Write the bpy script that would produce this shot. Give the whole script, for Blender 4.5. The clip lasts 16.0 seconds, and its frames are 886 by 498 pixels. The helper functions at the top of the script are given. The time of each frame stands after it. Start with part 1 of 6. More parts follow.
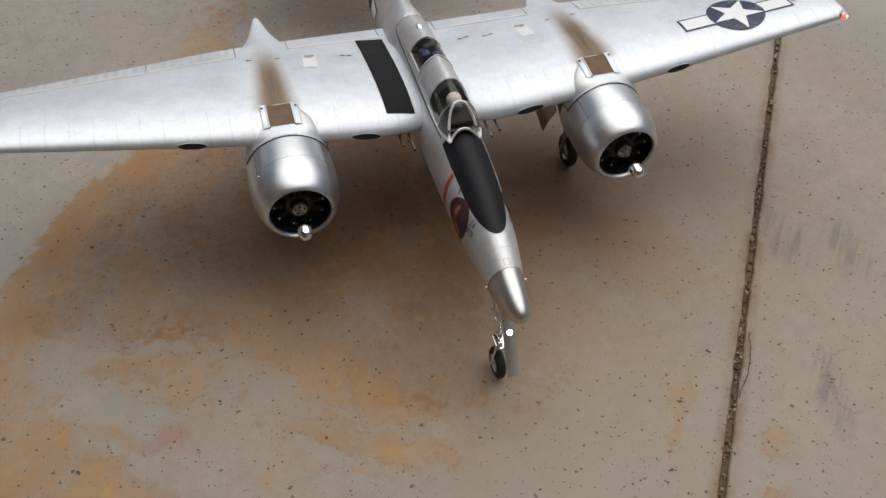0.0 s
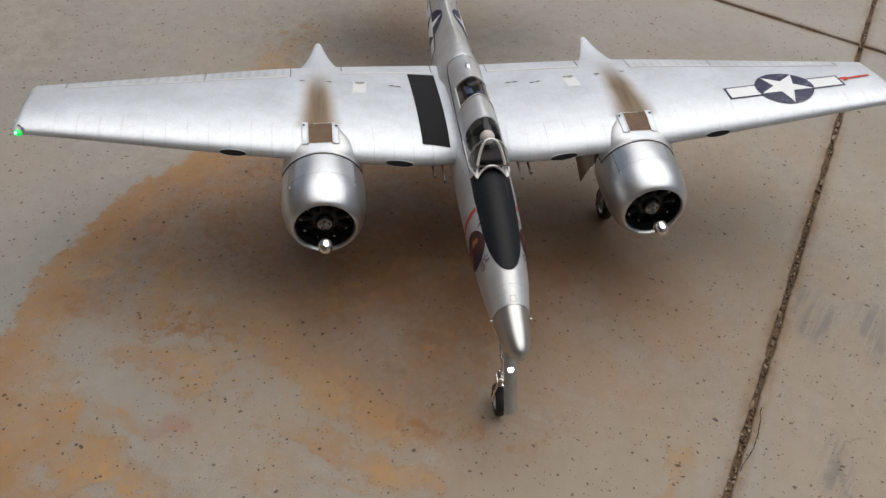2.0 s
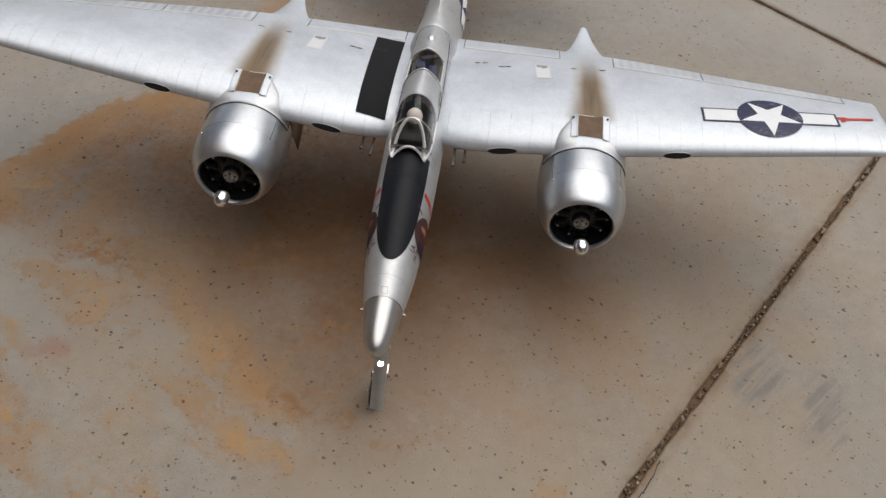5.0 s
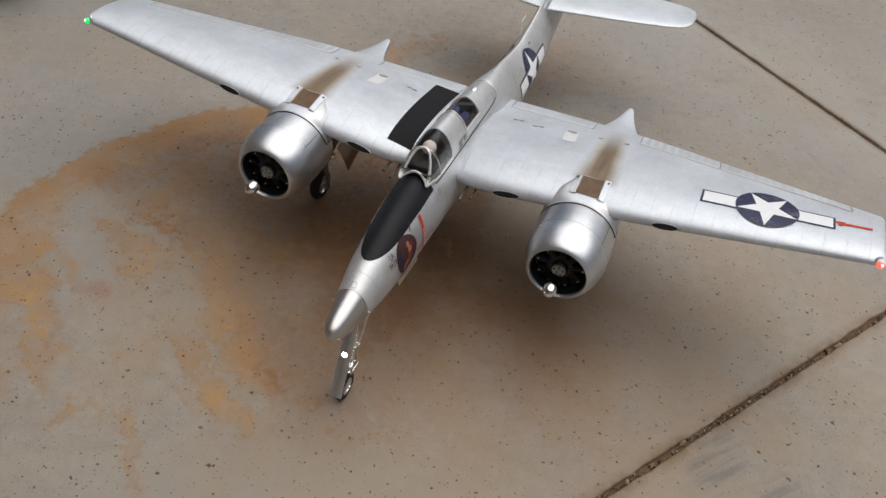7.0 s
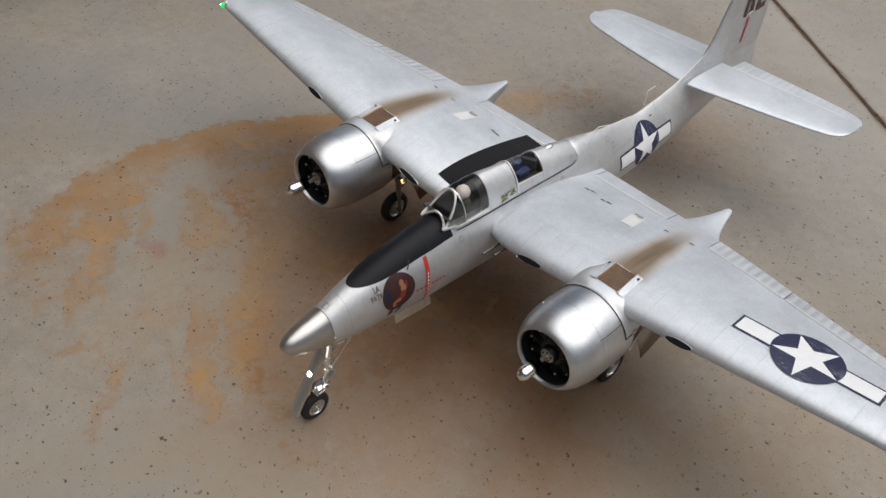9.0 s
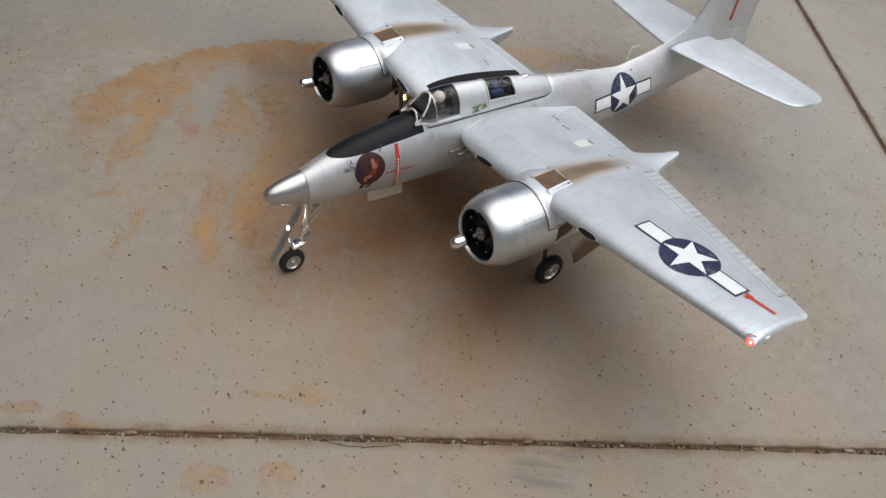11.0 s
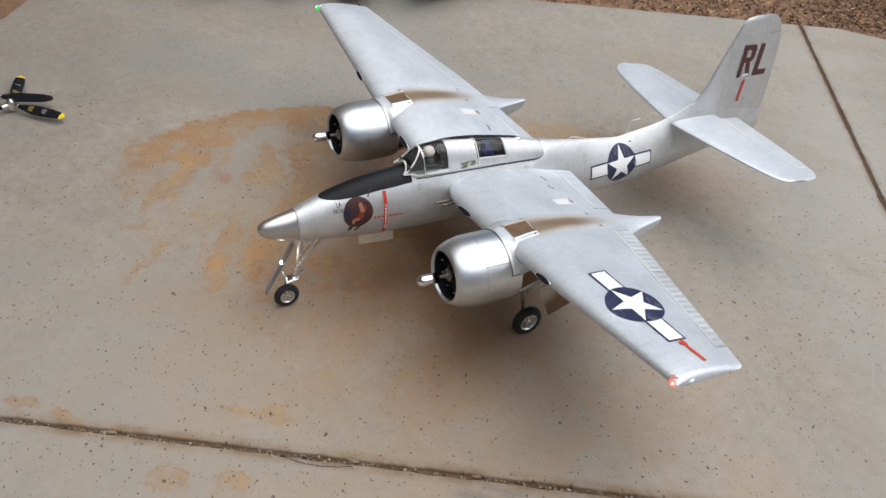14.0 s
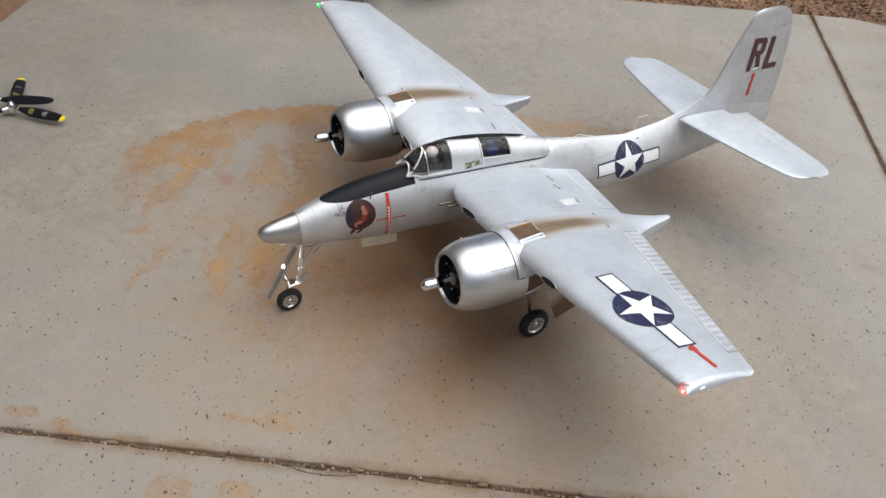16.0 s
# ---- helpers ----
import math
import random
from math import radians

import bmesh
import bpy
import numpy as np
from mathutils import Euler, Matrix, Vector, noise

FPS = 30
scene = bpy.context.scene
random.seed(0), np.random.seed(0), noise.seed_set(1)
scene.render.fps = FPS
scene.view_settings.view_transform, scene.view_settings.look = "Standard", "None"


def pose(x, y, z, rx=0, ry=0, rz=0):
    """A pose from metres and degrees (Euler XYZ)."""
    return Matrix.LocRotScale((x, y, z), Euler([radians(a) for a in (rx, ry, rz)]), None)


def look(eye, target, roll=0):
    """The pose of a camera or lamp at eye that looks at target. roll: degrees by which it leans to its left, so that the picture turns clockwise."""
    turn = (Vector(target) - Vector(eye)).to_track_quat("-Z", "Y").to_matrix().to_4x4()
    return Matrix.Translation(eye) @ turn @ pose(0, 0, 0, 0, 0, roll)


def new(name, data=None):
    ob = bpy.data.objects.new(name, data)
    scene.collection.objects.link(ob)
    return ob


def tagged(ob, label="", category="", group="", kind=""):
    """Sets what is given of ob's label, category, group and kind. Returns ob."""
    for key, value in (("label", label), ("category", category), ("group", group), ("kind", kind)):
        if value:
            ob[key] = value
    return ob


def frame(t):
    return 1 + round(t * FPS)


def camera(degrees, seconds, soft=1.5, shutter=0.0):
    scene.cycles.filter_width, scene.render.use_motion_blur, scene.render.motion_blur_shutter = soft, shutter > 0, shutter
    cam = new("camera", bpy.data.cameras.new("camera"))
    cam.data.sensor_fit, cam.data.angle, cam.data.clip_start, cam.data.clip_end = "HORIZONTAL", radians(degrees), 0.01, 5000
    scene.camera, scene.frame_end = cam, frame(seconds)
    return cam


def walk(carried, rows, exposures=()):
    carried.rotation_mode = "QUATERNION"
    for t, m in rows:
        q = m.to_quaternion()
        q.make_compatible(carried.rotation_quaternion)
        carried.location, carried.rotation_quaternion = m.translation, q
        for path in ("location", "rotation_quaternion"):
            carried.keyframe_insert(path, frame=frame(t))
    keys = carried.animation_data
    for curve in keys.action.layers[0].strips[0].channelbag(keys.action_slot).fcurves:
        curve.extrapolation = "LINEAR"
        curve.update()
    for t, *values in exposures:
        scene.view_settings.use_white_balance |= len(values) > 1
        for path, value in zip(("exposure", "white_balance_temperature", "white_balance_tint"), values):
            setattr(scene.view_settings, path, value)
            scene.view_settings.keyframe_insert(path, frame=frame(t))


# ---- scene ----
cam = camera(55.0, 16.0)
PATH = [
    (0, (-0.357, -0.633, 1.328), (0.039, 0.539, -0.244), 3.8),
    (0.5, (-0.32, -0.662, 1.328), (0.086, 0.597, -0.172), 4.9),
    (1, (-0.248, -0.687, 1.323), (0.067, 0.555, -0.212), 5.5),
    (1.5, (-0.253, -0.703, 1.331), (0.046, 0.575, -0.177), 5.6),
    (2, (-0.269, -0.7, 1.331), (-0.029, 0.6, -0.17), 4.8),
    (2.5, (-0.225, -0.726, 1.334), (0.044, 0.579, -0.157), 3.7),
    (3, (-0.152, -0.767, 1.34), (0.017, 0.545, -0.161), 3.8),
    (3.5, (-0.11, -0.728, 1.332), (0.067, 0.554, -0.193), 4.6),
    (4, (-0.057, -0.642, 1.279), (0.05, 0.634, -0.257), 4.9),
    (4.2, (-0.034, -0.600, 1.289), (0.081, 0.623, -0.290), 6.1),
    (6.3, (0.298, -0.730, 1.324), (-0.027, 0.568, -0.162), 6.2),
    (6.5, (0.313, -0.745, 1.335), (0.003, 0.579, -0.132), 6.4),
    (7, (0.442, -0.721, 1.341), (-0.016, 0.585, -0.102), 4.7),
    (7.5, (0.62, -0.676, 1.335), (0.001, 0.59, -0.085), 4.1),
    (8, (0.674, -0.589, 1.311), (-0.009, 0.602, -0.143), 3.0),
    (8.2, (0.674, -0.539, 1.298), (-0.078, 0.639, -0.131), 3.0),
    (10.3, (1.050, -0.391, 1.322), (-0.076, 0.474, -0.086), 4.4),
    (10.5, (1.085, -0.435, 1.318), (-0.038, 0.429, -0.093), 4.9),
    (11, (1.163, -0.485, 1.344), (0.062, 0.424, -0.057), 6.5),
    (11.5, (1.228, -0.455, 1.34), (0.083, 0.418, -0.048), 5.9),
    (12, (1.325, -0.335, 1.321), (0.173, 0.478, -0.097), 7.3),
    (12.5, (1.402, -0.298, 1.34), (0.149, 0.445, -0.03), 4.5),
    (13, (1.425, -0.321, 1.347), (0.119, 0.432, 0.033), 3.7),
    (13.5, (1.423, -0.341, 1.354), (0.13, 0.445, 0.046), 5.2),
    (14, (1.43, -0.347, 1.353), (0.073, 0.429, 0.106), 3.8),
    (14.5, (1.42, -0.333, 1.352), (0.049, 0.407, 0.098), 3.2),
    (15, (1.419, -0.316, 1.352), (0.058, 0.453, 0.104), 2.4),
    (15.5, (1.407, -0.315, 1.348), (0.06, 0.456, 0.086), 2.3),
    (16, (1.399, -0.317, 1.349), (0.041, 0.434, 0.086), 2.7),
]
EXPOSURES = [(0.0, -0.04, 6420, 9), (4.0, -0.04, 6420, 9), (8.0, -0.03, 6400, 9), (10.5, 0.01, 6300, 8), (12.0, 0.35, 6200, 8), (16.0, 0.37, 6200, 8)]
walk(cam, [(t, look(eye, target, roll)) for t, eye, target, roll in PATH], EXPOSURES)

# ---- light ----
world = bpy.data.worlds.new("world")
scene.world = world
world.use_nodes = True
wn = world.node_tree
sky = wn.nodes.new("ShaderNodeTexSky")
sky.sky_type, sky.sun_disc = "NISHITA", False
SUN_EL, SUN_AZ = 70.0, 36.0
sky.sun_elevation, sky.sun_rotation = radians(SUN_EL), radians(SUN_AZ)
wn.links.new(sky.outputs[0], wn.nodes["Background"].inputs[0])
wn.nodes["Background"].inputs[1].default_value = 0.053
sky.air_density, sky.dust_density, sky.ozone_density = 1.0, 6.0, 0.4
sun = new("sun", bpy.data.lights.new("sun", "SUN"))
sun.data.energy, sun.data.angle, sun.data.color = 2.52, radians(86), (1.0, 0.97, 0.93)
sun.matrix_world = look(
    (10 * math.sin(radians(SUN_AZ)) * math.cos(radians(SUN_EL)), 10 * math.cos(radians(SUN_AZ)) * math.cos(radians(SUN_EL)), 10 * math.sin(radians(SUN_EL))),
    (0, 0, 0))
scene.view_settings.exposure = 0.0

# ---- small helpers ----


def mat(name, colour, rough=0.5, metal=0.0, noise_scale=0.0, vary=0.15, bump=0.0, emit=0.0):
    """A principled material, with its colour varied at two scales and a fine relief."""
    m = bpy.data.materials.new(name)
    m.use_nodes = True
    nt = m.node_tree
    b = nt.nodes["Principled BSDF"]
    b.inputs["Base Color"].default_value = (*colour, 1)
    b.inputs["Roughness"].default_value, b.inputs["Metallic"].default_value = rough, metal
    if emit:
        b.inputs["Emission Color"].default_value = (*colour, 1)
        b.inputs["Emission Strength"].default_value = emit
    if noise_scale:
        tc = nt.nodes.new("ShaderNodeTexCoord")
        n1, n2 = nt.nodes.new("ShaderNodeTexNoise"), nt.nodes.new("ShaderNodeTexNoise")
        n1.inputs["Scale"].default_value, n2.inputs["Scale"].default_value = noise_scale, noise_scale * 9
        n1.inputs["Detail"].default_value = n2.inputs["Detail"].default_value = 4
        for n in (n1, n2):
            nt.links.new(tc.outputs["Object"], n.inputs["Vector"])
        add = nt.nodes.new("ShaderNodeMath")
        add.operation = "ADD"
        nt.links.new(n1.outputs[0], add.inputs[0])
        nt.links.new(n2.outputs[0], add.inputs[1])
        ramp = nt.nodes.new("ShaderNodeMapRange")
        ramp.inputs["From Min"].default_value, ramp.inputs["From Max"].default_value = 0.6, 1.4
        ramp.inputs["To Min"].default_value, ramp.inputs["To Max"].default_value = 1 - vary, 1 + vary
        nt.links.new(add.outputs[0], ramp.inputs["Value"])
        mul = nt.nodes.new("ShaderNodeVectorMath")
        mul.operation = "SCALE"
        mul.inputs[0].default_value = colour
        nt.links.new(ramp.outputs[0], mul.inputs["Scale"])
        nt.links.new(mul.outputs[0], b.inputs["Base Color"])
        rr = nt.nodes.new("ShaderNodeMath")
        rr.operation, rr.use_clamp = "MULTIPLY_ADD", True
        rr.inputs[1].default_value, rr.inputs[2].default_value = vary * 0.5, rough - vary * 0.5
        nt.links.new(add.outputs[0], rr.inputs[0])
        nt.links.new(rr.outputs[0], b.inputs["Roughness"])
        if bump:
            bp = nt.nodes.new("ShaderNodeBump")
            bp.inputs["Strength"].default_value, bp.inputs["Distance"].default_value = bump, 0.001
            nt.links.new(n2.outputs[0], bp.inputs["Height"])
            nt.links.new(bp.outputs[0], b.inputs["Normal"])
    return m


def math_node(nt, op, a, b=None, c=None, clamp=False):
    n = nt.nodes.new("ShaderNodeMath")
    n.operation, n.use_clamp = op, clamp
    for k, v in enumerate((a, b, c)):
        if v is None:
            continue
        if isinstance(v, (int, float)):
            n.inputs[k].default_value = v
        else:
            nt.links.new(v, n.inputs[k])
    return n.outputs[0]


def mixed(nt, fac, a, b):
    n = nt.nodes.new("ShaderNodeMix")
    n.data_type, n.clamp_factor = "RGBA", True
    for sock, v in ((n.inputs["Factor"], fac), (n.inputs["A"], a), (n.inputs["B"], b)):
        if isinstance(v, (int, float)):
            sock.default_value = v
        elif isinstance(v, tuple):
            sock.default_value = (*v, 1)
        else:
            nt.links.new(v, sock)
    return n.outputs["Result"]


def noise_node(nt, vec, scale, detail=4, rough=0.55):
    n = nt.nodes.new("ShaderNodeTexNoise")
    n.inputs["Scale"].default_value, n.inputs["Detail"].default_value, n.inputs["Roughness"].default_value = scale, detail, rough
    nt.links.new(vec, n.inputs["Vector"])
    return n.outputs["Fac"]


def ramp_node(nt, v, lo, hi, a=0.0, b=1.0, smooth=True):
    n = nt.nodes.new("ShaderNodeMapRange")
    n.interpolation_type = "SMOOTHSTEP" if smooth else "LINEAR"
    for k, x in (("From Min", lo), ("From Max", hi), ("To Min", a), ("To Max", b)):
        n.inputs[k].default_value = x
    nt.links.new(v, n.inputs["Value"])
    return n.outputs[0]


def part(name, bm, material, parent=None, label="", smooth=True, sharp=35):
    """Links a bmesh as one mesh object, under a thing or a part."""
    me = bpy.data.meshes.new(name)
    bmesh.ops.recalc_face_normals(bm, faces=bm.faces)
    if smooth:
        for e in bm.edges:
            e.smooth = not (len(e.link_faces) == 2 and e.calc_face_angle(0) > radians(sharp))
        for f in bm.faces:
            f.smooth = True
    bm.to_mesh(me)
    bm.free()
    me.materials.append(material)
    ob = new(name, me)
    ob.parent = parent
    if label:
        ob["label"] = label
    return ob


def loft(bm, rings, closed=True, cap_start=False, cap_end=False):
    """Skins rings of equal length."""
    rows = [[bm.verts.new(p) for p in ring] for ring in rings]
    n = len(rows[0])
    for a, b in zip(rows, rows[1:]):
        for i in range(n if closed else n - 1):
            j = (i + 1) % n
            vs = [a[i], a[j], b[j], b[i]]
            bm.faces.new(vs)
    if cap_start:
        bm.faces.new(rows[0])
    if cap_end:
        bm.faces.new(rows[-1])
    return bm


def circle(c, ax_u, ax_v, ru, rv, n=24):
    return [Vector(c) + Vector(ax_u) * ru * math.cos(2 * math.pi * i / n) + Vector(ax_v) * rv * math.sin(2 * math.pi * i / n) for i in range(n)]


def rod(bm, a, b, ra, rb=None, n=12, cap=True):
    """A round bar from a to b, with its ends closed."""
    a, b = Vector(a), Vector(b)
    d = (b - a).normalized()
    u = d.orthogonal().normalized()
    v = d.cross(u)
    rb = ra if rb is None else rb
    loft(bm, [circle(a, u, v, ra, ra, n), circle(b, u, v, rb, rb, n)], True, cap, cap)
    return bm


def revolve(bm, origin, axis, profile, n=32, cap_start=False, cap_end=False):
    """Turns (along, radius) pairs about an axis."""
    d = Vector(axis).normalized()
    u = d.orthogonal().normalized()
    v = d.cross(u)
    o = Vector(origin)
    return loft(bm, [circle(o + d * s, u, v, max(r, 1e-5), max(r, 1e-5), n) for s, r in profile], True, cap_start, cap_end)


def box(bm, m, sx, sy, sz, bevel=0.0):
    """A block of that size about the pose m, with bevelled edges."""
    made = bmesh.ops.create_cube(bm, size=1.0, matrix=m @ Matrix.Diagonal((sx, sy, sz, 1)))
    if bevel:
        es = list({e for v in made["verts"] for e in v.link_edges})
        bmesh.ops.bevel(bm, geom=es, offset=bevel, segments=2, affect="EDGES", profile=0.5)
    return bm


def curve_through(xs, ys):
    """A smooth curve through points: a function of one number."""
    xs, ys = np.array(xs, float), np.array(ys, float)
    d = np.diff(ys) / np.diff(xs)
    m = np.r_[d[0], np.where(d[:-1] * d[1:] <= 0, 0, 2 * d[:-1] * d[1:] / np.where(np.abs(d[:-1] + d[1:]) < 1e-12, 1, d[:-1] + d[1:])), d[-1]]

    def f(x):
        x = min(max(x, xs[0]), xs[-1])
        k = min(int(np.searchsorted(xs, x, "right")) - 1, len(xs) - 2)
        h = xs[k + 1] - xs[k]
        t = (x - xs[k]) / h
        return float((2 * t**3 - 3 * t**2 + 1) * ys[k] + (t**3 - 2 * t**2 + t) * h * m[k] + (-2 * t**3 + 3 * t**2) * ys[k + 1] + (t**3 - t**2) * h * m[k + 1])
    return f


def sheet(polygons, place, fine=0.012):
    """A thin marking: flat outlines, cut fine, laid on a surface by place(u, v)."""
    bm = bmesh.new()
    for poly in polygons:
        bm.faces.new([bm.verts.new((u, v, 0)) for u, v in poly])
    bmesh.ops.triangulate(bm, faces=bm.faces)
    for _ in range(7):
        long = [e for e in bm.edges if e.calc_length() > fine]
        if not long:
            break
        bmesh.ops.subdivide_edges(bm, edges=long, cuts=1)
        bmesh.ops.triangulate(bm, faces=[f for f in bm.faces if len(f.verts) > 3])
    for v in bm.verts:
        v.co = place(v.co.x, v.co.y)
    return bm


def oval(cx, cy, ru, rv, n=40, a0=0.0, a1=360.0):
    return [(cx + ru * math.cos(radians(a0 + (a1 - a0) * i / n)), cy + rv * math.sin(radians(a0 + (a1 - a0) * i / n))) for i in range(n + (a1 - a0 < 359))]


def star(cx, cy, r, turn=90.0):
    """The ten corners of a five-pointed star."""
    return [(cx + (r if k % 2 == 0 else 0.382 * r) * math.cos(radians(turn + 36 * k)), cy + (r if k % 2 == 0 else 0.382 * r) * math.sin(radians(turn + 36 * k))) for k in range(10)]


def lettering(text, size, shear=0.0):
    """The built-in font's outlines as a flat bmesh, from the lower left corner."""
    cu = bpy.data.curves.new("lettering", "FONT")
    cu.body, cu.size, cu.shear, cu.resolution_u = text, size, shear, 3
    ob = bpy.data.objects.new("lettering", cu)
    scene.collection.objects.link(ob)
    me = ob.to_mesh()
    bm = bmesh.new()
    bm.from_mesh(me)
    ob.to_mesh_clear()
    bpy.data.objects.remove(ob)
    bpy.data.curves.remove(cu)
    return bm

# ---- materials ----


def silver_paint(name, soot=False, along="x", spacing=0.036, base=(0.622, 0.660, 0.708), rough=0.52, ribs=0.0, depth=1.5):
    """Silver lacquer over foam: fine panel lines and rivets, handling marks, and soot behind the exhausts."""
    m = bpy.data.materials.new(name)
    m.use_nodes = True
    nt = m.node_tree
    b = nt.nodes["Principled BSDF"]
    b.inputs["Metallic"].default_value = 0.63
    tc = nt.nodes.new("ShaderNodeTexCoord")
    vec = tc.outputs["Object"]
    sep = nt.nodes.new("ShaderNodeSeparateXYZ")
    nt.links.new(vec, sep.inputs[0])
    x, y, z = sep.outputs
    big, fine = noise_node(nt, vec, 14, 5), noise_node(nt, vec, 260, 3)
    tone = math_node(nt, "ADD", ramp_node(nt, big, 0.3, 0.7, 0.95, 1.04), ramp_node(nt, fine, 0.3, 0.7, -0.04, 0.04))
    tone = math_node(nt, "ADD", tone, ramp_node(nt, noise_node(nt, vec, 48, 5, 0.65), 0.32, 0.68, -0.035, 0.045))

    def line(coord, step, width, shift=0.0):
        f = math_node(nt, "FRACT", math_node(nt, "ADD", math_node(nt, "DIVIDE", coord, step), shift))
        d = math_node(nt, "ABSOLUTE", math_node(nt, "SUBTRACT", f, 0.5))
        return ramp_node(nt, d, 0.0, width / step, 1.0, 0.0)

    if along == "x":
        fore = ramp_node(nt, y, 0.500, 0.506, 1.0, 0.22)
        l1, l2 = math_node(nt, "MULTIPLY", line(x, spacing, 0.0006), fore), math_node(nt, "MULTIPLY", line(y, 0.083, 0.0006, 0.37), 0.45)
        dots = math_node(nt, "MULTIPLY", line(x, 0.0040, 0.0011), line(y, 0.083, 0.0012, 0.43))
        dots = math_node(nt, "MAXIMUM", dots, math_node(nt, "MULTIPLY", math_node(nt, "MULTIPLY", line(y, 0.0045, 0.0011), line(x, spacing, 0.0012, 0.06)), fore))
    else:
        aft = ramp_node(nt, y, 0.45, 0.60)
        l1, l2 = line(y, spacing, 0.0006), math_node(nt, "MULTIPLY", line(z, 0.052, 0.0005, 0.2), aft)
        dots = math_node(nt, "MULTIPLY", math_node(nt, "MULTIPLY", line(y, 0.0045, 0.0011), line(z, 0.052, 0.0011, 0.27)), aft)
    groove = math_node(nt, "MAXIMUM", math_node(nt, "MAXIMUM", l1, l2), math_node(nt, "MULTIPLY", dots, 0.5))
    worn = ramp_node(nt, noise_node(nt, vec, 30, 3), 0.4, 0.6, 0.25, 0.85)
    groove = math_node(nt, "MULTIPLY", groove, worn)
    shade = math_node(nt, "MULTIPLY", tone, math_node(nt, "SUBTRACT", 1.0, math_node(nt, "MULTIPLY", groove, 0.45)))
    sc = nt.nodes.new("ShaderNodeVectorMath")
    sc.operation = "SCALE"
    sc.inputs[0].default_value = base
    nt.links.new(shade, sc.inputs["Scale"])
    col = sc.outputs[0]
    rgh = ramp_node(nt, big, 0.3, 0.7, rough - 0.035, rough + 0.04)
    if soot:
        ax = math_node(nt, "ABSOLUTE", math_node(nt, "SUBTRACT", x, 0.0025))
        wob = math_node(nt, "MULTIPLY", math_node(nt, "SUBTRACT", noise_node(nt, vec, 9, 3), 0.5), 0.012)
        streaks = nt.nodes.new("ShaderNodeMapping")
        streaks.inputs["Scale"].default_value = (130, 9, 1)
        nt.links.new(vec, streaks.inputs["Vector"])
        off = math_node(nt, "ABSOLUTE", math_node(nt, "ADD", math_node(nt, "SUBTRACT", ax, 0.2975), wob))
        wide = ramp_node(nt, y, 0.50, 0.750, 0.046, 0.024, False)
        q = math_node(nt, "DIVIDE", off, wide)
        down = math_node(nt, "MULTIPLY", ramp_node(nt, y, 0.484, 0.506, 0, 1), ramp_node(nt, y, 0.600, 0.765, 1, 0))
        drift = ramp_node(nt, noise_node(nt, streaks.outputs[0], 1.0, 4), 0.3, 0.65, 0.93, 1.0)
        s = math_node(nt, "MULTIPLY", math_node(nt, "MULTIPLY", ramp_node(nt, q, 0.22, 1.12, 0.96, 0.0), down), drift)
        core = math_node(nt, "MULTIPLY", ramp_node(nt, q, 0.0, 0.70, 1.0, 0.0), ramp_node(nt, y, 0.515, 0.565, 0.65, 1.0))
        brown = mixed(nt, core, (0.225, 0.155, 0.080), (0.125, 0.076, 0.032))
        col = mixed(nt, s, col, brown)
        met = math_node(nt, "SUBTRACT", 0.63, math_node(nt, "MULTIPLY", s, 0.63))
        nt.links.new(met, b.inputs["Metallic"])
        rgh = math_node(nt, "ADD", rgh, math_node(nt, "MULTIPLY", s, 0.35))
    nt.links.new(col, b.inputs["Base Color"])
    nt.links.new(rgh, b.inputs["Roughness"])
    h = math_node(nt, "SUBTRACT", math_node(nt, "MULTIPLY", fine, 0.10), groove)
    h = math_node(nt, "ADD", h, math_node(nt, "MULTIPLY", noise_node(nt, vec, 55, 3), 0.9))
    if ribs:
        h = math_node(nt, "ADD", h, math_node(nt, "MULTIPLY", math_node(nt, "SINE", math_node(nt, "MULTIPLY", x, 6.2832 / ribs)), depth))
    bp = nt.nodes.new("ShaderNodeBump")
    bp.inputs["Strength"].default_value, bp.inputs["Distance"].default_value = 0.35, 0.0006
    nt.links.new(h, bp.inputs["Height"])
    nt.links.new(bp.outputs[0], b.inputs["Normal"])
    return m


M_WING = silver_paint("silver_wing", soot=True)
M_FUS = silver_paint("silver_fuselage", along="y", spacing=0.088, rough=0.50, base=(0.612, 0.626, 0.642))
M_COWL = silver_paint("silver_cowl", along="y", spacing=0.2, rough=0.36, base=(0.600, 0.618, 0.640))
M_COWL.node_tree.nodes["Principled BSDF"].inputs["Metallic"].default_value = 0.97
M_FUS.node_tree.nodes["Principled BSDF"].inputs["Metallic"].default_value = 0.74
M_RIB = silver_paint("silver_ribbed", ribs=0.0165, depth=2.6, base=(0.668, 0.702, 0.740), rough=0.46)
M_ELEV = silver_paint("silver_elevator", ribs=0.0165, depth=1.3, base=(0.66, 0.695, 0.735), rough=0.46)
M_TAILCONE = silver_paint("silver_tail_cone", along="y", spacing=0.3)
M_NOSE = mat("polished_nose", (0.50, 0.49, 0.475), 0.33, 0.92, 40, 0.06)
M_BARE = mat("bare_aluminium", (0.66, 0.66, 0.65), 0.30, 0.9, 60, 0.08)
M_CHROME = mat("chrome", (0.80, 0.79, 0.77), 0.06, 1.0)
M_STEEL = mat("oily_steel", (0.36, 0.35, 0.34), 0.35, 0.9, 90, 0.2)
M_GUN = mat("gun_metal", (0.14, 0.13, 0.12), 0.4, 0.8, 90, 0.2)
M_BLACK = mat("matt_black", (0.009, 0.010, 0.013), 0.46, 0.0, 70, 0.3, 0.15)
